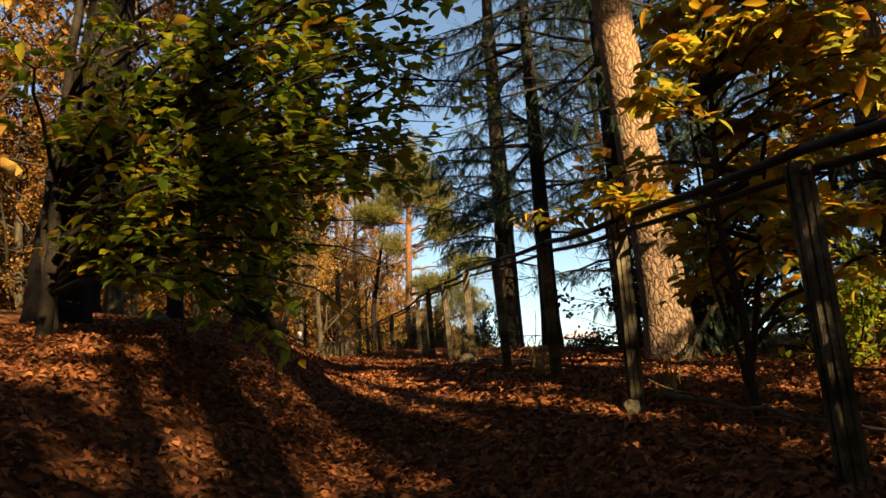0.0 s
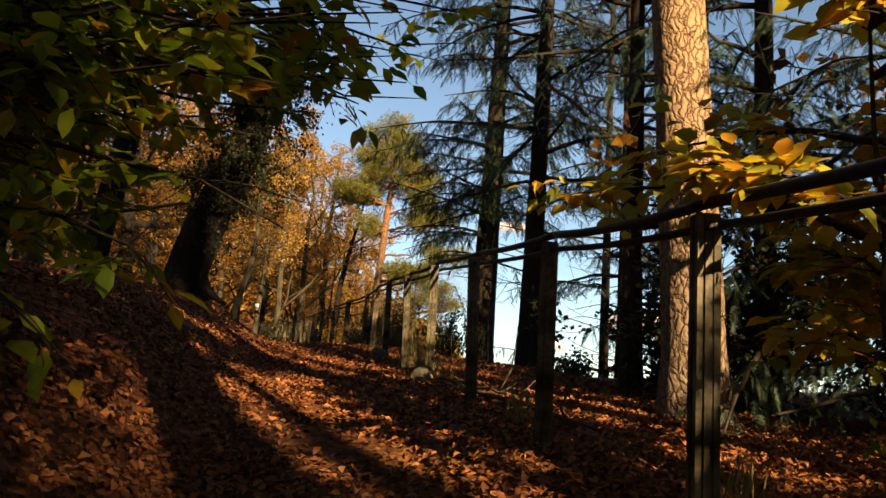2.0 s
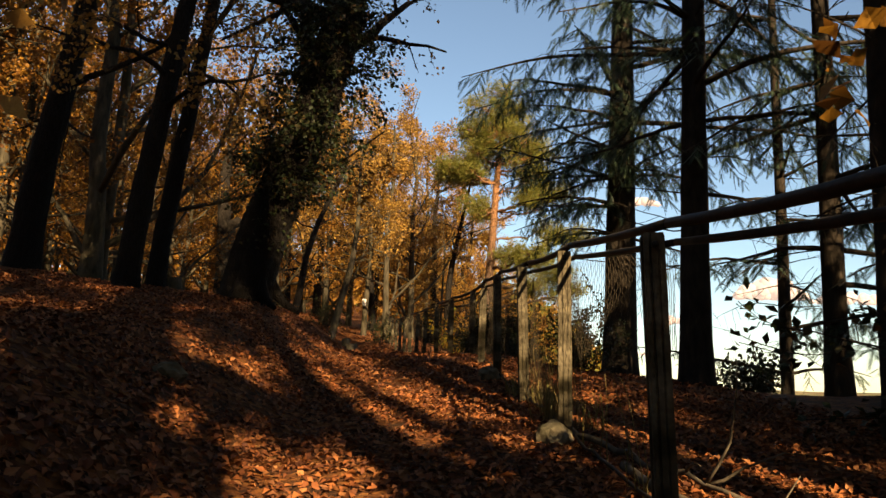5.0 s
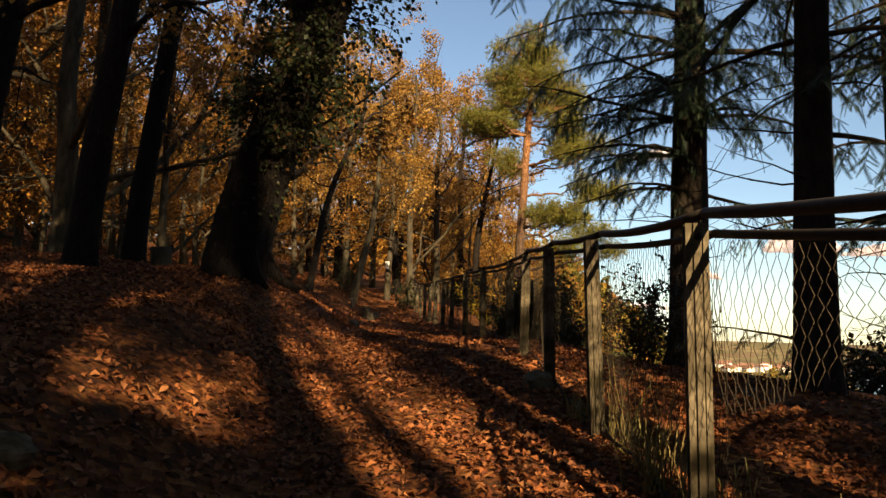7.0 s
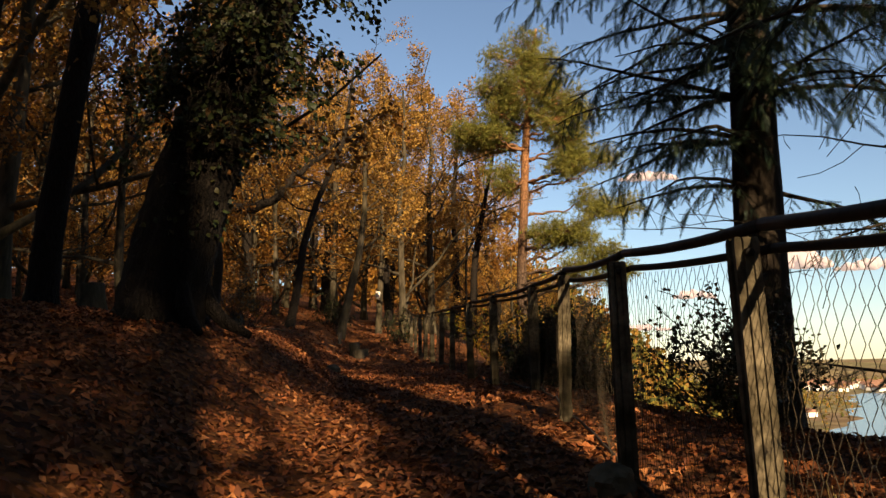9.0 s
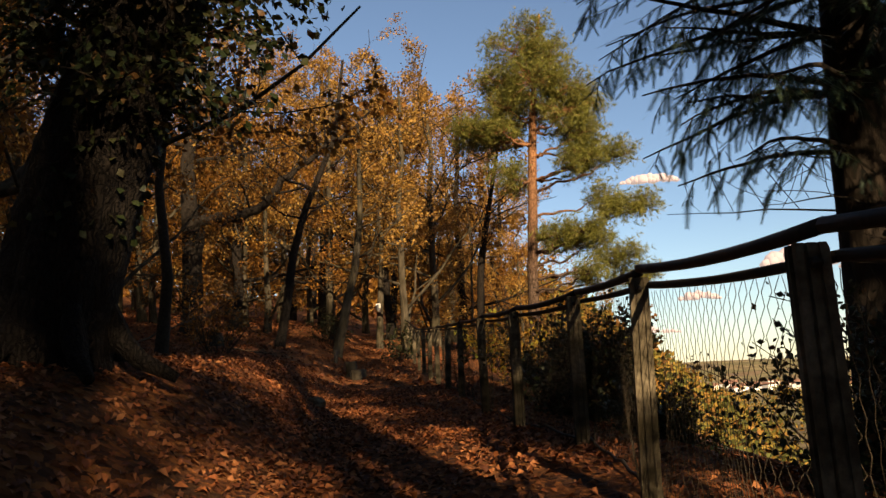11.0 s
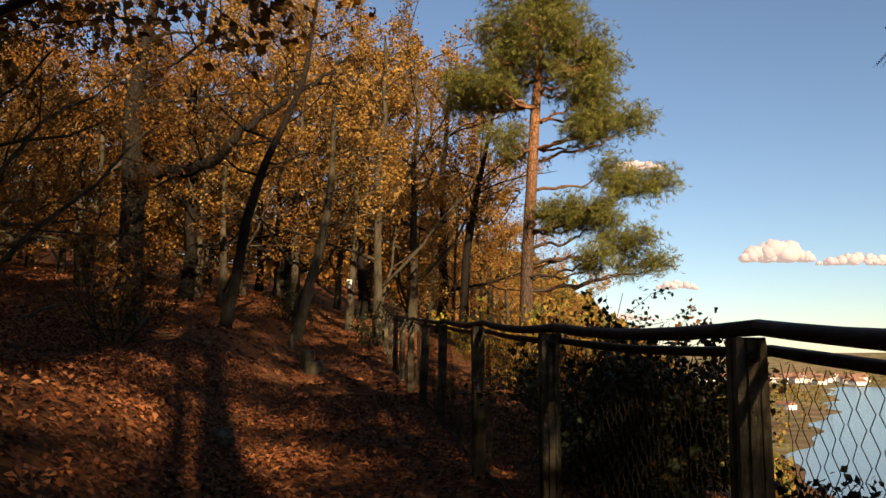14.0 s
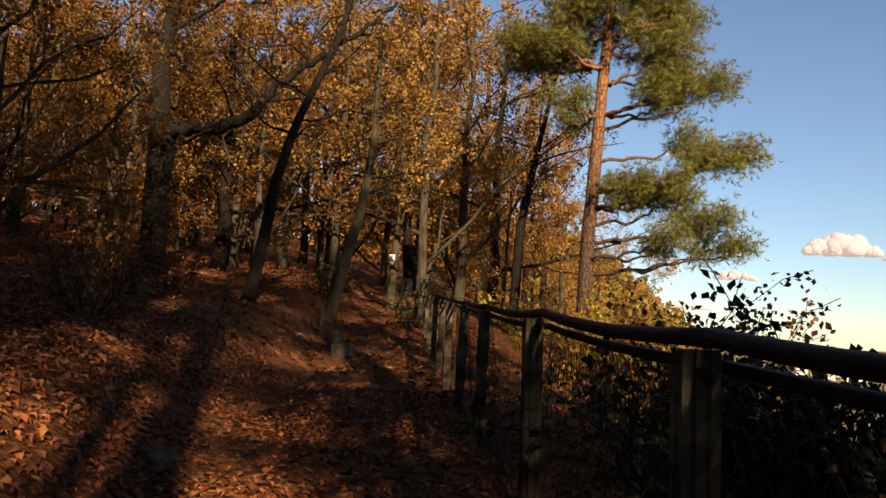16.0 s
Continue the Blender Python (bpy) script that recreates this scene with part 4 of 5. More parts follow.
def some_boughs_towards(seed, count, low, high, length, a0, a1):
    r = np.random.default_rng(seed)
    return [(r.uniform(low, high), r.uniform(a0, a1), length * r.uniform(0.7, 1.15), r.uniform(0.0, 0.18)) for _ in range(count)]


fir(1.69, 20.9, 17, 0.32, whorls(61, 5.2, 16.5, 0.55, 3.9, lambda h, a: h < 11.5 and 2.1 < a < 4.0) + [(4.6, 2.6, 2.6, -0.05), (4.0, 5.6, 2.6, 0.0), (3.2, 0.4, 2.2, 0.0), (4.0, 3.1, 2.0, 0.1), (3.6, 3.45, 2.0, 0.05), (4.6, 3.0, 2.3, 0.1), (5.0, 3.3, 2.6, 0.12), (5.4, 2.7, 2.6, 0.1), (4.4, 3.65, 2.4, 0.1), (3.2, 3.2, 1.8, 0.05), (3.0, 3.8, 2.0, 0.05), (5.2, 3.9, 3.0, 0.1), (5.8, 3.65, 3.4, 0.1)] + some_boughs_towards(68, 22, 3.2, 5.2, 2.5, 3.3, 5.3),
    "tall dark fir with drooping needled boughs", 71, (0.012, 0), gap=0.21)
fir(2.2, 16.5, 15, 0.2, whorls(62, 4.0, 14.5, 0.6, 3.2) + [(3.4, 5.9, 2.2, 0.05), (2.6, 0.3, 2.0, 0.0), (3.7, 2.6, 2.2, 0.1), (4.4, 3.6, 2.4, 0.1)], "slim dark fir behind the fence", 72, (0.012, 0), gap=0.22)
fir(4.0, 16.6, 14, 0.15, whorls(63, 1.4, 13.5, 0.75, 2.8), "dark fir at the edge of the slope", 73, gap=0.3)
fir(3.0, 12.6, 11, 0.14, whorls(64, 1.2, 10.5, 0.55, 2.7, lambda h, a: h < 4.2 and 1.7 < a < 5.3), "bushy fir among the slope trees", 74, gap=0.24)
dense_fir = fir(3.95, 10.7, 11, 0.13, whorls(66, 0.9, 10.5, 0.6, 2.6), "dense dark fir beside the stout pine", 76, gap=0.26)
fir(4.6, 20.6, 12, 0.12, whorls(65, 0.8, 11.5, 0.75, 2.4), "thin fir with low dead twigs", 75, gap=0.3)
# unseen copies added to shade the slope behind the fence
for x, y, turn in ((6.4, 7.4, 50), (7.6, 4.8, 190), (8.2, 9.6, 120)):
    tagged(copy_thing(dense_fir, pose(x, y, float(ground_z(x, y)), 0, 0, turn)), "unseen dense dark fir added behind the fence for shade")
# young firs added to keep sun off the ground behind the fence
young_fir = fir(4.6, 9.2, 6.2, 0.08, whorls(67, 0.5, 6.0, 0.34, 1.8), "dense young fir with boughs to the ground, added for shade", 77, gap=0.15)
for x, y, turn in ((6.2, 11.6, 70), (4.3, 13.4, 200)):
    copy_thing(young_fir, pose(x, y, float(ground_z(x, y)), 0, 0, turn))
# unseen larger copy added to shade the stout pine's trunk
copy_thing(young_fir, pose(7.4, 2.0, float(ground_z(7.4, 2.0)), 0, 0, 320) @ Matrix.Diagonal((1.1, 1.1, 1.2, 1)))



def roadside_pine(x, y, low, top, label, seed):
    """A big pine: plated bark, boughs only far up."""
    global rng
    rng = np.random.default_rng(seed)
    z = float(ground_z(x, y))
    root = thing("pine_tree", pose(x, y, z), label, "tree")
    wood, limb, tufts = Bag(), Bag(), []
    line = trunk_line([(0.13, 0, -0.4), (0.12, 0, 0.6), (0.08, 0, 1.8), (0.0, 0, 3.2), (-0.1, 0, 5), (-0.1, 0, 8), (0.1, 0, top * 0.65), (0.1, 0, top * 0.8), (0.2, 0, top + 0.3)])
    rad = np.interp(line[:, 2], [-0.4, 0, 0.7, 4, 9, top * 0.75, top + 0.3], [0.42, 0.34, 0.29, 0.26, 0.2, 0.13, 0.05])
    wood.tube(line, rad, 20, 0.018)
    piece("trunk", wood.mesh("trunk", M_PINE_BARK), root)
    for k in range(44):
        h = rng.uniform(low, top)
        i = int(np.argmin(abs(line[:, 2] - h)))
        a = rng.uniform(0, 6.28)
        limbs(limb, wander(line[i], (math.cos(a), math.sin(a), 0.3), rng.uniform(1.6, 3.2), 6, 0.15, 0.04), 0.05, 0.01, 1, tufts, children=6)
    piece("bough", limb.mesh("bough", M_PINE_BARK_FAR), root)
    needles_on(tufts, 22, 0.17, root)
    return root


NEEDLE_V, NEEDLE_F = [], []
for k in range(12):
    a, e = k * 2.4, 0.35 + 0.5 * ((k * 7) % 5) / 5
    d = np.array([math.cos(a) * math.cos(e), math.sin(e), math.sin(a) * math.cos(e)])
    w = np.cross(d, (0.3, 0.2, 0.9)) * 0.05
    n0 = len(NEEDLE_V)
    NEEDLE_V += [tuple(-w), tuple(w), tuple(d)]
    NEEDLE_F.append((n0, n0 + 1, n0 + 2))


def needles_on(twigs, per_twig, size, root):
    pos, m = leaves_on(twigs, per_twig, size, -0.4, 0.6, size * 0.9)
    b = Bag()
    b.stamp(NEEDLE_V, NEEDLE_F, m, pos)
    return tagged(piece("needle_tuft", b.mesh("needle_tuft", M_PINE, False), root), kind="stuff")


big_pine = roadside_pine(2.62, 9.6, 13.5, 20.6, "stout pine with sunlit plated bark behind the fence", 81)
# unseen copies added for the trunk and crown shadows they cast
for x, y, turn in ((6.2, 1.0, 40), (5.6, 9.2, 260), (4.8, -4.0, 75), (2.6, -3.0, 310)):
    tagged(copy_thing(big_pine, pose(x, y, float(ground_z(x, y)), 0, 0, turn)), "unseen tall pine with a high crown, added for its shadow")
# unseen taller copies added to darken the left of the wood
for x, y, turn in ((3.6, -2.0, 15), (5.8, -2.6, 200)):
    tagged(copy_thing(big_pine, pose(x, y, float(ground_z(x, y)), 0, 0, turn) @ Matrix.Diagonal((1.2, 1.2, 1.22, 1))), "unseen very tall pine added behind the path's beginning for shade")
# unseen low-crowned pines added to shade the ground near the start
shade_pine = roadside_pine(2.5, 0.5, 6.8, 12.4, "unseen pine with a low dense crown, added to shade the path", 83)
for x, y, turn in ((5.6, -10.5, 220), (-2.6, -2.5, 170)):
    copy_thing(shade_pine, pose(x, y, float(ground_z(x, y)), 0, 0, turn))


def lookout_pine():
    """The Scots pine on the slope: bare red trunk, flat clouds of needles mostly towards the valley."""
    global rng
    rng = np.random.default_rng(82)
    x, y = -2.05, 41.0
    z = float(ground_z(x, y))
    root = thing("scots_pine", pose(x, y, z), "tall Scots pine with red upper trunk and layered needles", "tree")
    wood, limb = Bag(), Bag()
    base = z
    line = trunk_line([(-0.1, 0, -0.5), (-0.05, 0, 2), (0.0, 0, 4), (0.12, 0, 6), (0.22, 0, 8), (0.35, 0, 10), (0.55, 0, 12), (0.8, 0, 13.6)])
    rad = np.interp(line[:, 2], [-0.5, 0.3, 4, 9, 14], [0.3, 0.22, 0.19, 0.15, 0.03])
    wood.tube(line, rad, 14, 0.02)
    piece("trunk", wood.mesh("trunk", M_PINE_BARK_FAR), root)
    clouds = [(0.5, 15.7, 0.6), (-0.2, 14.9, 0.85), (0.95, 14.7, 0.8), (-0.8, 14.0, 0.7), (0.4, 13.7, 0.9), (1.75, 13.6, 0.75), (2.3, 13.1, 0.6), (1.5, 12.7, 0.85), (-0.6, 13.0, 0.65),
              (-1.6, 12.3, 0.65), (-2.2, 12.4, 0.45), (-0.8, 12.1, 0.5), (2.0, 11.9, 0.7), (2.5, 11.2, 0.75), (3.2, 11.0, 0.6), (1.9, 10.8, 0.6), (-0.7, 10.5, 0.45), (2.5, 9.6, 0.5),
              (3.5, 9.2, 0.65), (4.1, 9.3, 0.5), (2.9, 9.0, 0.5), (1.0, 8.2, 0.55), (1.9, 8.3, 0.7), (2.4, 8.1, 0.55), (2.7, 7.3, 0.55), (3.3, 7.4, 0.5), (3.2, 6.7, 0.5), (3.9, 6.7, 0.42), (2.0, 6.8, 0.4)]
    tufts = []
    for cx, cz, cr in clouds:
        for depth in ((rng.uniform(-0.5, 0.5),) if cx > 2.2 else (rng.uniform(-1.5, -0.3), rng.uniform(0.3, 1.5))):
            c = np.array([cx, depth, cz - base])
            h = min(cz - base - 0.35 * cr - 0.22 * abs(cx), 13.2)
            i = int(np.argmin(abs(line[:, 2] - h)))
            st = line[i]
            mid = st * 0.45 + c * 0.55 + np.array([0, 0, -0.25])
            pts = trunk_line([st, mid, c + (0, 0, -0.15)])
            pts[1:-1] += rng.normal(0, 0.05, (len(pts) - 2, 3))
            limb.tube(pts, np.linspace(0.06, 0.018, len(pts)), 5, 0.05)
            for k in range(int(52 * cr)):
                o = rng.normal(0, 1, 3)
                o = o / np.linalg.norm(o) * cr * rng.uniform(0.3, 1.0) ** 0.5 * np.array([1.15, 1.15, 0.62])
                tip = c + o * 1.25
                s = c * 0.6 + pts[-3] * 0.4
                tw = np.array([s + (tip - s) * t + np.array([0, 0, -0.05 * math.sin(3.1 * t)]) for t in (0.0, 0.35, 0.7, 0.88, 1.0)])
                limb.tube(tw[::2], np.linspace(0.012, 0.004, 3), 3, 0, False)
                tufts.append(tw[2:])
    piece("bough", limb.mesh("bough", M_PINE_BARK_FAR), root)
    needles_on(tufts, 15, 0.18, root)
    return root


lookout_pine()

# ---- beeches by the start of the path ----


def leaf_objects(root, name, pos, m, mat, near):
    """The leaves nearest the path as single pieces, the rest joined."""
    me = Bag()
    me.add(LEAF_V, LEAF_F)
    mesh = me.mesh(name, mat)
    order = np.argsort(np.linalg.norm(pos - np.array(near), axis=1))
    for i in order[:300]:
        mm = Matrix(m[i].tolist()).to_4x4()
        mm.translation = Vector(pos[i].tolist())
        piece(name, mesh, root, "", mm)
    b = Bag()
    b.stamp(LEAF_V, LEAF_F, m[order[300:]], pos[order[300:]])
    tagged(piece("foliage", b.mesh("foliage", mat), root), kind="stuff")


def beech(name, x, y, stems, tips, label, mat, leaf, per_twig, seed, near, side=7, clear=None):
    """A young beech: thin stems and long level branches to given tips, each with a flat fan of leaves."""
    global rng
    rng = np.random.default_rng(seed)
    z = float(ground_z(x, y))
    root = thing(name, pose(x, y, z), label, "tree")
    wood, twigs = Bag(), []
    lines = []
    for st, r in stems:
        line = trunk_line(st)
        line[1:-1] += rng.normal(0, 0.012, (len(line) - 2, 3))
        lines.append(line)
        wood.tube(line, np.linspace(r, r * 0.3, len(line)), 8, 0.04)
    for tx, ty, tz in tips:
        tip = np.array([tx - x, ty - y, tz - z])
        line = lines[int(rng.integers(0, len(lines)))]
        h = max(min(tip[2] - 0.28 * math.hypot(tip[0], tip[1]), line[-1][2]), 0.5)
        s = line[int(np.argmin(abs(line[:, 2] - h)))]
        span = np.linalg.norm(tip - s)
        t = np.linspace(0, 1, 9)[:, None]
        pts = s + (tip - s) * t
        pts[:, 2] += 0.1 * span * np.sin(t[:, 0] * 3.14)
        pts[1:-1] += rng.normal(0, 0.02 * span / 2, (7, 3))
        wood.tube(pts, np.linspace(0.008 + 0.007 * span, 0.003, 9), 4)
        for k in range(side * 2):
            u = 0.3 + 0.7 * (k + rng.random()) / (side * 2)
            i = min(int(u * 8), 7)
            f = pts[i + 1] - pts[i]
            f /= np.linalg.norm(f)
            sd = np.cross(f, (0, 0, 1)) * (1 if k % 2 else -1)
            tw = wander(pts[i], f * 0.7 + sd * 0.75 + rng.normal(0, 0.15, 3), (0.25 + 0.28 * (1 - u)) * rng.uniform(0.6, 1.2) * min(span, 2.4) * 0.6, 4, 0.15, -0.04)
            wood.tube(tw, np.linspace(0.004, 0.0015, 5), 3, 0, False)
            twigs.append(tw)
    piece("stem", wood.mesh("stem", M_TWIG), root)
    pos, m = leaves_on(twigs, per_twig, leaf, 0.2, 0.28, 0.025, 0.3)
    if clear is not None:
        w = pos + np.array([x, y, z])
        ok = clear(w)
        pos, m = pos[ok], m[ok]
    leaf_objects(root, "leaf", pos, m, mat, np.array(near) - np.array([x, y, z]))
    return root


def off_the_path(w):
    """True where a leaf keeps clear of a walker's head."""
    eye_z = path_z(w[:, 1]) + 1.25
    return ~((np.abs(w[:, 0] - 0.05 + 0.03 * w[:, 1] * 0.3) < 0.75) & (np.abs(w[:, 2] - eye_z) < 0.6))


r1 = np.random.default_rng(91)
green_tips = [(-0.3, 5.0, 3.0), (-0.5, 5.3, 2.65), (-0.9, 5.5, 2.35), (-1.3, 5.2, 2.0), (-1.0, 5.8, 3.4), (-0.2, 6.2, 3.7), (0.2, 7.4, 4.0), (0.7, 7.6, 4.6), (-0.5, 6.6, 4.5), (-1.6, 5.0, 3.0),
              (-1.9, 6.2, 4.1), (-1.4, 5.2, 4.2), (-0.6, 5.0, 3.8), (0.2, 6.6, 4.7), (-2.8, 4.6, 4.0), (0.6, 6.4, 5.2), (-0.9, 7.2, 5.2)]
green_tips += [(-0.62, 5.2, 1.95), (-0.9, 5.0, 1.75), (-0.35, 5.3, 2.3), (0.05, 5.4, 2.95), (-0.1, 5.6, 3.3)]
green_tips += [(r1.uniform(-1.5, -0.3), r1.uniform(4.7, 5.7), r1.uniform(2.1, 3.7)) for _ in range(8)]
green_tips += [(r1.uniform(-3.2, -0.7), r1.uniform(4.6, 7.5), r1.uniform(2.6, 5.2)) for _ in range(8)]
for _ in range(20):
    tx_ = r1.uniform(-2.4, 0.9)
    green_tips.append((tx_, r1.uniform(4.9, 7.0), 2.6 + 0.45 * max(tx_ + 1.0, 0.0) + r1.uniform(0.0, 1.7)))
for _ in range(26):
    tx_ = r1.uniform(-0.6, 1.1)
    green_tips.append((tx_, r1.uniform(5.2, 7.4), 3.0 + 0.5 * max(tx_ + 0.6, 0.0) + r1.uniform(0.0, 1.5)))
green_tips += [(r1.uniform(-2.2, -1.2), r1.uniform(5.7, 7.2), r1.uniform(2.3, 3.7)) for _ in range(7)]
beech("beech_tree", -3.5, 6.6, [([(0, 0, -0.3), (0.05, 0, 0.8), (0.15, -0.1, 2.0), (0.3, -0.2, 3.4), (0.4, -0.3, 5.0)], 0.07), ([(0.05, 0.1, -0.3), (-0.1, 0.1, 1.0), (0.0, 0.2, 2.5), (0.3, 0.3, 4.4)], 0.05)],
      green_tips, "young beech with green leaves turning yellow over the path", M_GREEN, 0.13, 5, 92, (-0.5, 5.2, 3.0), 7, off_the_path)
orange_tips = [(0.85, 6.9, 2.95), (1.3, 4.6, 3.2), (1.6, 4.8, 3.6), (1.2, 5.4, 2.7), (2.2, 5.0, 3.9), (2.6, 5.2, 3.4), (3.2, 5.6, 3.8), (2.8, 4.6, 4.4), (2.0, 4.4, 4.4), (2.4, 6.0, 4.6), (3.4, 5.2, 3.0),
               (3.0, 5.0, 2.4), (2.4, 5.2, 2.6), (1.5, 7.4, 3.35), (3.8, 6.2, 4.4), (3.6, 4.8, 4.6), (2.4, 4.2, 3.6), (1.7, 5.6, 4.2), (3.1, 6.6, 2.6), (2.2, 6.6, 2.2)]
orange_tips += [(r1.uniform(1.9, 4.4), r1.uniform(4.4, 7.4), r1.uniform(2.2, 5.4)) for _ in range(34)]
beech("beech_tree", 1.95, 5.1, [([(0, 0, -0.3), (0.02, 0, 0.6), (-0.05, 0.05, 1.4), (0.05, 0.05, 2.4), (0.25, 0.1, 4.2)], 0.035), ([(0.03, 0, 0.4), (0.25, 0.1, 1.2), (0.5, 0.2, 2.2), (0.8, 0.3, 3.6)], 0.024), ([(-0.02, 0, 0.2), (-0.12, 0.1, 1.0), (-0.1, 0.15, 2.2)], 0.022)],
      orange_tips, "young beech in orange and yellow leaf behind the fence", M_ORANGE, 0.135, 9, 93, (1.7, 5.0, 3.2), 6)

# ---- bushes and undergrowth ----


def bush(name, x, y, height, width, label, mat, leaf, seed, stems=16, per_twig=20, category="bush"):
    """Many thin upright stems with side twigs and small leaves, ragged at the top."""
    global rng
    rng = np.random.default_rng(seed)
    z = float(ground_z(x, y))
    root = thing(name, pose(x, y, z), label, category)
    wood, twigs = Bag(), []
    for k in range(stems):
        a = rng.uniform(0, 6.28)
        s = np.array([math.cos(a), math.sin(a), 0]) * rng.uniform(0, 0.15) * width
        d = np.array([math.cos(a) * width * 0.55, math.sin(a) * width * 0.55, height]) * rng.uniform(0.6, 1.12)
        limbs(wood, wander(s - np.array([0, 0, 0.1]), d, np.linalg.norm(d) * rng.uniform(0.7, 1.0), 7, 0.14, 0.03), 0.014, 0.004, 1, twigs, children=6, spread=0.8, keep=0.2)
    piece("stem", wood.mesh("stem", M_TWIG), root)
    pos, m = leaves_on(twigs, per_twig, leaf, 0.1, 0.8, 0.05)
    b = Bag()
    b.stamp(CARD_V, CARD_F, m, pos)
    tagged(piece("foliage", b.mesh("foliage", mat, False), root), kind="stuff")
    return root


bush("holly_bush", -0.85, 23.6, 1.4, 1.2, "dark evergreen bush rising above the fence rail", M_HOLLY, 0.07, 101, 40, 46)
bush("holly_bush", -0.2, 21.6, 0.6, 0.8, "low dark evergreen bush behind the mesh", M_HOLLY, 0.052, 102, 20, 40)
bush("holly_bush", 0.9, 18.8, 1.3, 1.3, "dark rounded bush on the slope edge", M_HOLLY, 0.055, 103, 18, 34)
bush("holly_bush", -1.3, 26.2, 1.7, 1.5, "dark bush tangled behind the fence", M_HOLLY, 0.06, 104, 20, 34)
bush("oak_scrub", -0.6, 28.5, 1.9, 1.6, "orange-brown oak scrub on the slope", M_BROWN, 0.1, 105, 16, 18)
bush("oak_scrub", -1.9, 31.5, 1.8, 1.6, "tawny scrub below the fence", M_GOLD, 0.1, 106, 14, 18)
bush("oak_scrub", -2.6, 36.5, 2.2, 2.0, "orange-leaved scrub under the pine", M_ORANGE, 0.12, 108, 16, 18)
bush("holly_bush", 5.6, 11.0, 1.0, 1.6, "low dark bush at the slope edge", M_HOLLY, 0.08, 109, 16, 18)
bush("holly_bush", 3.7, 11.2, 2.5, 2.1, "tall dark evergreen bush beyond the stout pine", M_HOLLY, 0.085, 118, 40, 40)
bush("holly_bush", 4.4, 14.2, 0.8, 1.3, "low evergreen bush under the firs", M_HOLLY, 0.08, 110, 14, 18)
bush("holly_bush", 3.8, 7.4, 1.3, 1.3, "leafy green undergrowth beside the pine", M_GREEN, 0.09, 111, 14, 18)
bush("holly_bush", 3.2, 18.6, 0.7, 1.4, "low dark scrub between the firs", M_HOLLY, 0.08, 112, 14, 18)
bush("beech_scrub", -9.3, 30.5, 1.8, 1.6, "straggly brown scrub at the wood's edge", M_BROWN, 0.09, 113, 12, 7)
bush("beech_scrub", -7.6, 27.5, 1.3, 1.3, "bare tangled scrub with few leaves", M_BROWN, 0.08, 114, 12, 3)
bush("beech_scrub", -10.8, 34.5, 2.0, 1.6, "thin brown undergrowth among trunks", M_BROWN, 0.1, 115, 12, 8)
bush("beech_scrub", -6.8, 40.5, 1.4, 1.6, "dark green undergrowth beside the path", M_HOLLY, 0.09, 116, 14, 14)
bush("beech_scrub", -10.2, 42.5, 1.3, 1.8, "dark undergrowth below the gnarled oak", M_HOLLY, 0.09, 117, 14, 14)

# ---- small things on the ground ----


def stump(x, y, r, h, label, seed, lean=4):
    global rng
    rng = np.random.default_rng(seed)
    z = float(ground_z(x, y))
    root = thing("tree_stump", pose(x, y, z, lean, -lean * 0.6, 0), label, "stump")
    b = Bag()
    b.tube([(0, 0, -0.15), (0, 0, 0.02), (0.005, 0, h * 0.5), (0, 0.005, h)], [r * 1.3, r * 1.15, r, r * 0.97], 12, 0.05)
    piece("bark", b.mesh("bark", M_BARK_GREY), root)
    b = Bag()
    b.tube([(0, 0.005, h - 0.01), (0, 0.005, h + 0.012)], [r * 0.93, r * 0.9], 12, 0.03)
    piece("cut_face", b.mesh("cut_face", M_DEADWOOD), root, "pale sawn wood")
    return root


stump(-7.0, 34.6, 0.16, 0.42, "short grey stump beside the path", 121)
stump(-6.6, 33.9, 0.22, 0.25, "low sawn stump on the path's edge", 122)
stump(-9.4, 31.2, 0.17, 0.3, "weathered stump among fallen leaves", 123)
stump(-8.0, 22.4, 0.2, 0.45, "dark cut stump on the bank", 124)
mp_ = Bag()
mp_.tube([(-8.25, 37.2, float(ground_z(-8.25, 37.2)) - 0.2), (-8.24, 37.2, 4.35)], [0.07, 0.065], 8, 0.04)
tagged(new("marker_post", mp_.mesh("marker_post", M_DEADWOOD)), "pale wooden marker post beside the path", "post")


def stone(x, y, r, label, seed, squash=0.7):
    global rng
    rng = np.random.default_rng(seed)
    bm = bmesh.new()
    bmesh.ops.create_icosphere(bm, subdivisions=3, radius=r)
    for v in bm.verts:
        p = v.co.normalized()
        k = 1 + 0.28 * noise.noise(p * 1.6 + Vector((seed, 0, 0))) + 0.1 * noise.noise(p * 5)
        v.co = Vector((p.x * r * k, p.y * r * k, p.z * r * k * squash))
    me = bpy.data.meshes.new("stone")
    bm.to_mesh(me)
    bm.free()
    me.materials.append(M_STONE)
    ob = tagged(new("stone", me), label, "stone")
    ob.matrix_basis = pose(x, y, float(ground_z(x, y)) + r * squash * 0.35, 0, 0, seed * 37)
    return ob


stone(0.26, 11.85, 0.13, "pale stone at the foot of a post", 1, 0.95)
stone(1.22, 5.4, 0.06, "pale stone against a fence post", 2, 1.1)
stone(-0.46, 15.9, 0.14, "pale stone at a post's foot", 3, 0.9)
stone(-3.2, 8.3, 0.16, "mossy stone half buried in the bank", 4)
stone(-2.5, 11.4, 0.12, "small stone in the leaves", 5)
stone(-4.6, 24.2, 0.14, "grey stone on the leafy slope", 6)


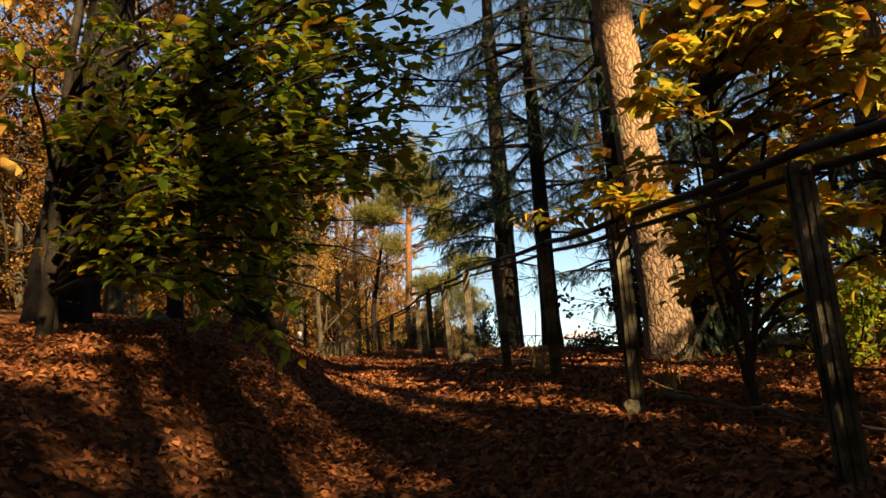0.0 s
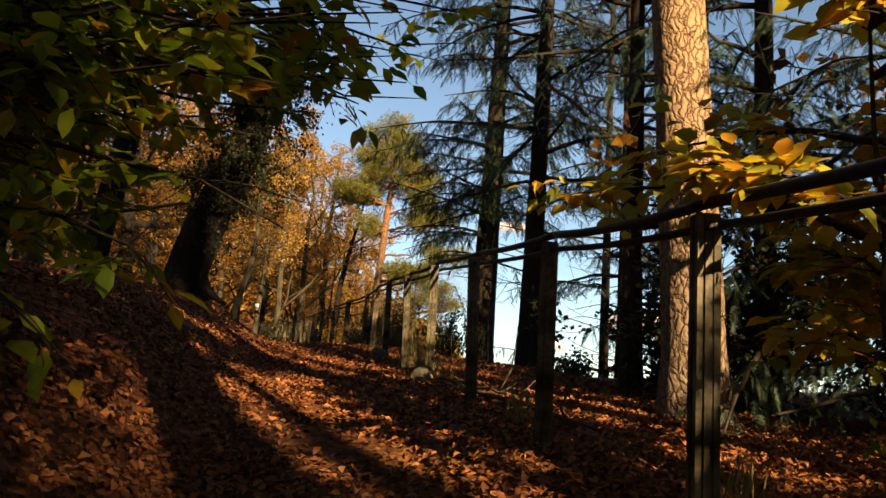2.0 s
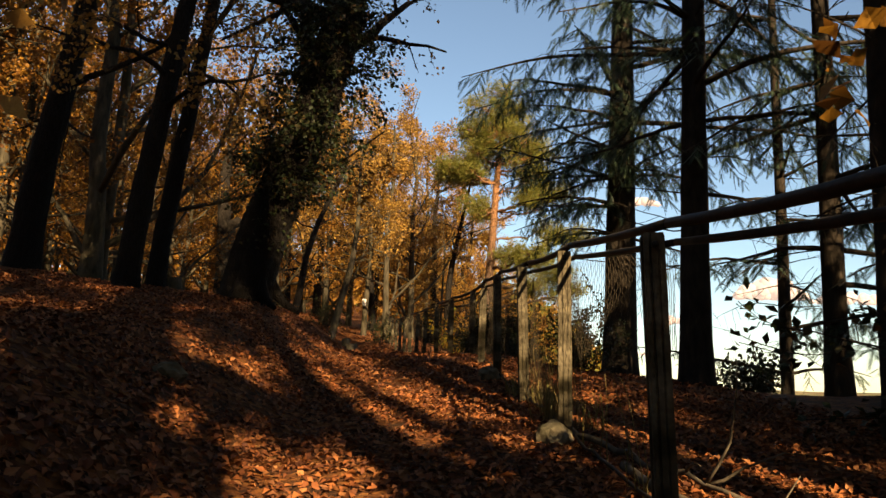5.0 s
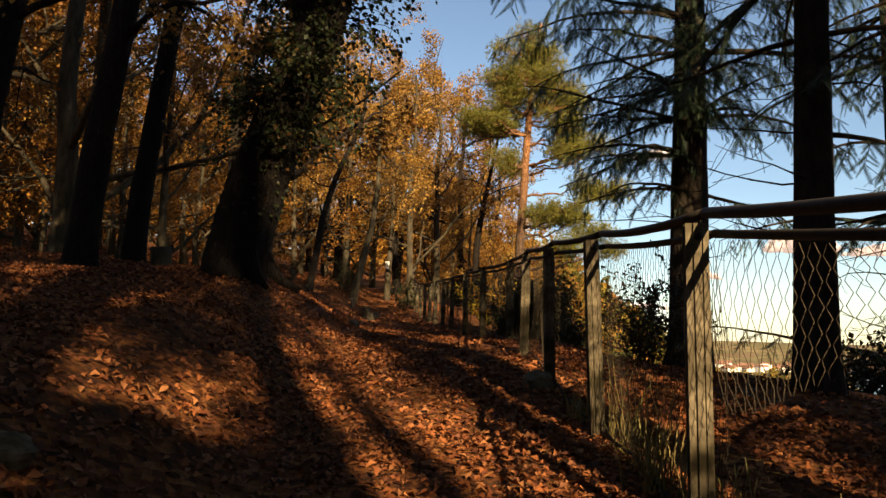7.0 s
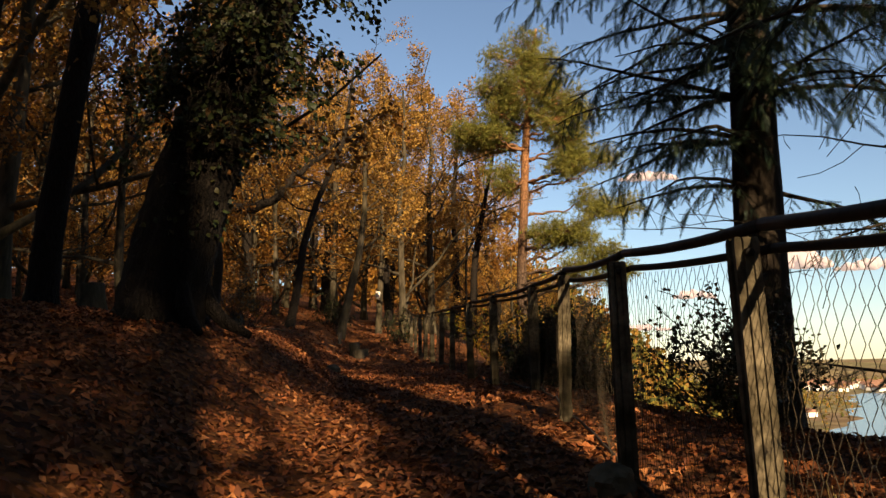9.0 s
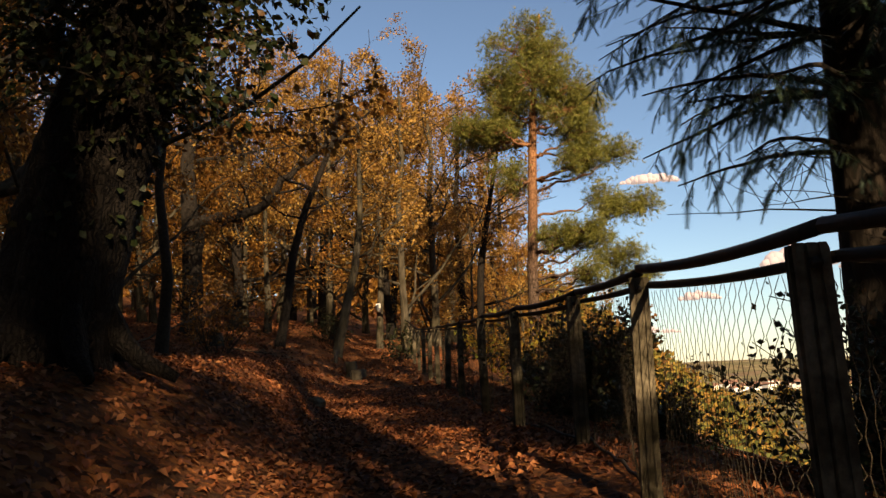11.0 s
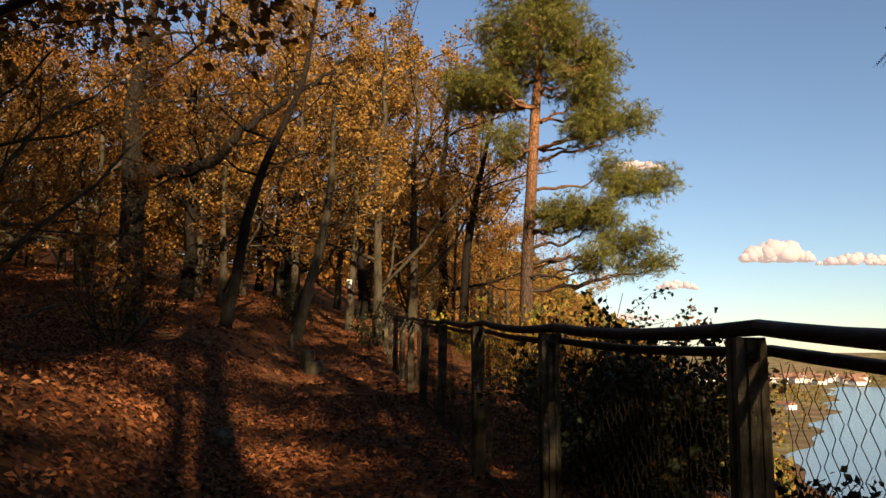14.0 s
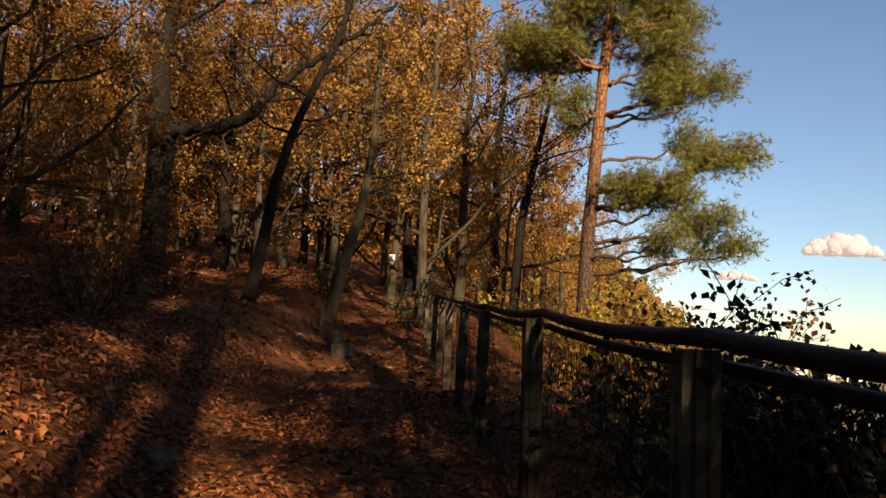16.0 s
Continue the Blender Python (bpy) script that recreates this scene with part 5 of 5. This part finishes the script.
def dead_branch(points, r, label, seed, side=4):
    global rng
    rng = np.random.default_rng(seed)
    p = np.array([(x, y, float(ground_z(x, y)) + h) for x, y, h in points])
    t = np.linspace(0, len(p) - 1, len(p) * 4)
    line = np.stack([np.interp(t, np.arange(len(p)), p[:, k]) for k in range(3)], -1)
    line[1:-1] += rng.normal(0, r * 0.5, (len(line) - 2, 3))
    b = Bag()
    b.tube(line, np.linspace(r, r * 0.4, len(line)), 8, 0.06)
    root = tagged(new("fallen_branch", b.mesh("fallen_branch", M_DEADWOOD)), label, "branch")
    for k in range(side):
        b = Bag()
        i = int(rng.integers(2, len(line) - 2))
        a = rng.uniform(0, 6.28)
        b.tube(wander(line[i], (math.cos(a), math.sin(a), 0.35), rng.uniform(0.3, 0.8), 5, 0.2), np.linspace(r * 0.4, 0.003, 6), 5)
        piece("twig", b.mesh("twig", M_DEADWOOD), root)
    return root


dead_branch([(1.45, 5.4, 0.12), (1.9, 4.6, 0.1), (2.5, 3.6, 0.05)], 0.02, "grey fallen branch lying by the fence", 131)
dead_branch([(0.65, 10.9, 0.06), (1.1, 9.4, 0.1), (1.5, 8.0, 0.05)], 0.03, "thin fallen branch in the leaves", 132)
dead_branch([(0.4, 12.2, 0.08), (0.75, 11.2, 0.05), (1.2, 10.3, 0.04)], 0.028, "fallen stick behind the fence posts", 133)
dead_branch([(-8.6, 30.2, 0.05), (-7.6, 29.8, 0.08), (-6.9, 29.5, 0.04)], 0.022, "bleached dead branch on the wood floor", 134, 8)
dead_branch([(-9.8, 28.2, 0.0), (-9.2, 28.8, 0.4), (-8.6, 29.4, 0.8)], 0.025, "leaning dead branch among scrub", 135, 8)


def grass_tuft(x, y, label, seed, n=46, h=0.34):
    global rng
    rng = np.random.default_rng(seed)
    b = Bag()
    for k in range(n):
        a, l = rng.uniform(0, 6.28), h * rng.uniform(0.6, 1.3)
        s = np.array([rng.normal(0, 0.07), rng.normal(0, 0.07), -0.02])
        d = np.array([math.cos(a), math.sin(a), 0])
        w = np.cross(d, (0, 0, 1)) * 0.004
        p1, p2 = s + d * l * 0.3 + (0, 0, l * 0.75), s + d * l * 0.85 + (0, 0, l * 0.7)
        b.add([s - w, s + w, p1 + w, p1 - w, p2], [(0, 1, 2, 3)])
        b.f.append([b.n - 2, b.n - 3, b.n - 1])
    ob = tagged(new("grass_tuft", b.mesh("grass_tuft", M_GRASS, False)), label, "grass", "dry grass tufts")
    ob.matrix_basis = pose(x, y, float(ground_z(x, y)))
    return ob


rt = np.random.default_rng(141)
for x, y in ((1.75, 6.3), (0.25, 12.9), (0.55, 12.6), (-0.1, 14.8), (0.3, 13.4), (1.0, 8.6)):
    grass_tuft(x, y, "dry straw-coloured grass tuft in fallen leaves", int(rt.integers(1, 9999)))


def dry_vine(a, b, count, label, seed):
    """Withered stems hung in the wire mesh between two posts."""
    global rng
    rng = np.random.default_rng(seed)
    root = thing("dry_vine", pose(0, 0, 0), label, "vine")
    bag_ = Bag()
    for k in range(count):
        t = rng.uniform(0.02, 0.98)
        y = a + (b - a) * t
        x = float(fence_x(y)) + 0.07
        h = rng.uniform(0.25, 0.85)
        p = wander((x, y, float(ground_z(x, y)) - 0.02), (rng.normal(0, 0.12), rng.normal(0, 0.5), 1.0), h, 8, 0.22, 0.05)
        p[:, 0] = x + (p[:, 0] - x) * 0.4
        bag_.tube(p, np.linspace(0.0045, 0.002, 9), 3, 0, False)
    tagged(piece("stem", bag_.mesh("stem", M_GRASS), root), kind="stuff")
    return root


dry_vine(12.15, 14.2, 90, "withered straw-coloured vine caught in the fence mesh", 145)
dry_vine(9.9, 11.9, 12, "thin dry stems along the foot of the fence", 146)

# ---- the valley ----


def far_wood(name, boxes, count, size, label, seed):
    """Treetops on the far slopes: ragged clumps of leaves, cones among them."""
    global rng
    rng = np.random.default_rng(seed)
    b = Bag()
    for x0, x1, y0, y1, share in boxes:
        n = int(count * share)
        x, y = rng.uniform(x0, x1, n), rng.uniform(y0, y1, n)
        z = ground_z(x, y)
        for px, py, pz in zip(x, y, z):
            if pz < LAKE + 1 and (lake_shores(py)[0] - 8 < px < lake_shores(py)[1] + 8):
                continue
            s = size * rng.uniform(0.7, 1.3)
            k = 46
            o = rng.normal(0, 1, (k, 3))
            o /= np.linalg.norm(o, axis=1)[:, None]
            if rng.random() < 0.25:
                hgt = rng.random(k)
                p = np.stack([o[:, 0] * 0.3 * s * (1 - hgt), o[:, 1] * 0.3 * s * (1 - hgt), hgt * s * 1.5], -1)
            else:
                p = o * np.array([0.42, 0.42, 0.5]) * s * rng.uniform(0.7, 1.0, k)[:, None] + (0, 0, 0.6 * s)
            b.stamp(CARD_V, CARD_F, frames_along(o + rng.normal(0, 0.5, (k, 3)), 0.8) * (s * 0.2), p + (px, py, pz))
    return tagged(new(name, b.mesh(name, M_FARWOOD, False)), label, "far woods", kind="stuff")


far_wood("hillside_wood", [(-60, 70, 200, 330, 0.75), (-40, 60, 150, 205, 0.25)], 1500, 9.0, "autumn woods on the steep far hillside", 151)
far_wood("slope_wood", [(12, 50, 4, 26, 1.0)], 70, 6.0, "treetops on the slope below the fence", 152)
far_wood("valley_wood", [(60, 900, 380, 1700, 0.6), (600, 1500, 1800, 2500, 0.4)], 900, 15.0, "scattered woods on the valley floor", 153)


def house(x, y, w, d, h, turn, label):
    z = float(ground_z(x, y))
    root = thing("house", pose(x, y, z - 0.5, 0, 0, turn), label, "house", "houses of the far town")
    b = Bag()
    v = [(sx * w / 2, sy * d / 2, zz) for zz in (0, h) for sx, sy in ((-1, -1), (1, -1), (1, 1), (-1, 1))]
    b.add(v, [(0, 1, 5, 4), (1, 2, 6, 5), (2, 3, 7, 6), (3, 0, 4, 7)])
    piece("wall", b.mesh("wall", M_HOUSE, False), root)
    b = Bag()
    e, r = 0.6, h + w * 0.32
    b.add([(-w / 2 - e, -d / 2 - e, h - 0.2), (w / 2 + e, -d / 2 - e, h - 0.2), (w / 2 + e, d / 2 + e, h - 0.2), (-w / 2 - e, d / 2 + e, h - 0.2), (0, -d / 2 - e, r), (0, d / 2 + e, r)],
          [(0, 4, 5, 3), (1, 2, 5, 4), (0, 3, 2, 1)])
    b.f.append([0, 1, 4])
    b.f.append([2, 3, 5])
    piece("roof", b.mesh("roof", M_ROOF, False), root)
    return root


rh = np.random.default_rng(161)
for k in range(70):
    y = rh.uniform(1830, 2350)
    x = y * math.tan(radians(rh.uniform(9, 21)))
    s = rh.uniform(0.8, 1.9)
    house(x, y, 13 * s, 22 * s, 8 * rh.uniform(0.8, 1.8), rh.uniform(0, 180), "pale rendered house with a tiled roof by the lake")
house(289, 996, 14, 20, 6, 30, "small white farmhouse in a meadow")


def cloud(x, y, z, w, h, label, seed):
    global rng
    rng = np.random.default_rng(seed)
    bm = bmesh.new()
    for k in range(60):
        t = rng.uniform(-1, 1)
        r = h * rng.uniform(0.16, 0.5) * (1 - 0.6 * t * t)
        bmesh.ops.create_icosphere(bm, subdivisions=2, radius=r, matrix=Matrix.Translation((t * w / 2, rng.uniform(-0.3, 0.3) * h, r * 0.55 + rng.uniform(0, 0.5) * h * (1 - t * t))))
    for v in bm.verts:
        n = noise.noise(v.co * (5.0 / h)) * 0.12 * h + noise.noise(v.co * (14.0 / h)) * 0.05 * h
        v.co += v.co.normalized() * n
        v.co.z = max(v.co.z, 0.04 * h * noise.noise(v.co * (3 / h)))
    me = bpy.data.meshes.new("cloud")
    bm.to_mesh(me)
    bm.free()
    me.materials.append(M_GLOWING_CLOUD)
    me.polygons.foreach_set("use_smooth", np.ones(len(me.polygons), bool))
    ob = tagged(new("cloud", me), label, "cloud", "small clouds")
    ob.matrix_basis = pose(x, y, z)
    return ob


cloud(965, 3300, 385, 290, 85, "small fair-weather cloud tinged pink", 171)
cloud(1265, 3300, 372, 290, 52, "small fair-weather cloud, flat below", 172)
cloud(400, 3300, 780, 250, 42, "thin small cloud beside the pine", 173)
cloud(560, 3300, 270, 170, 36, "low pale cloud over the ridge", 174)
cloud(345, 3300, 140, 260, 28, "flat low cloud over the ridge", 175)
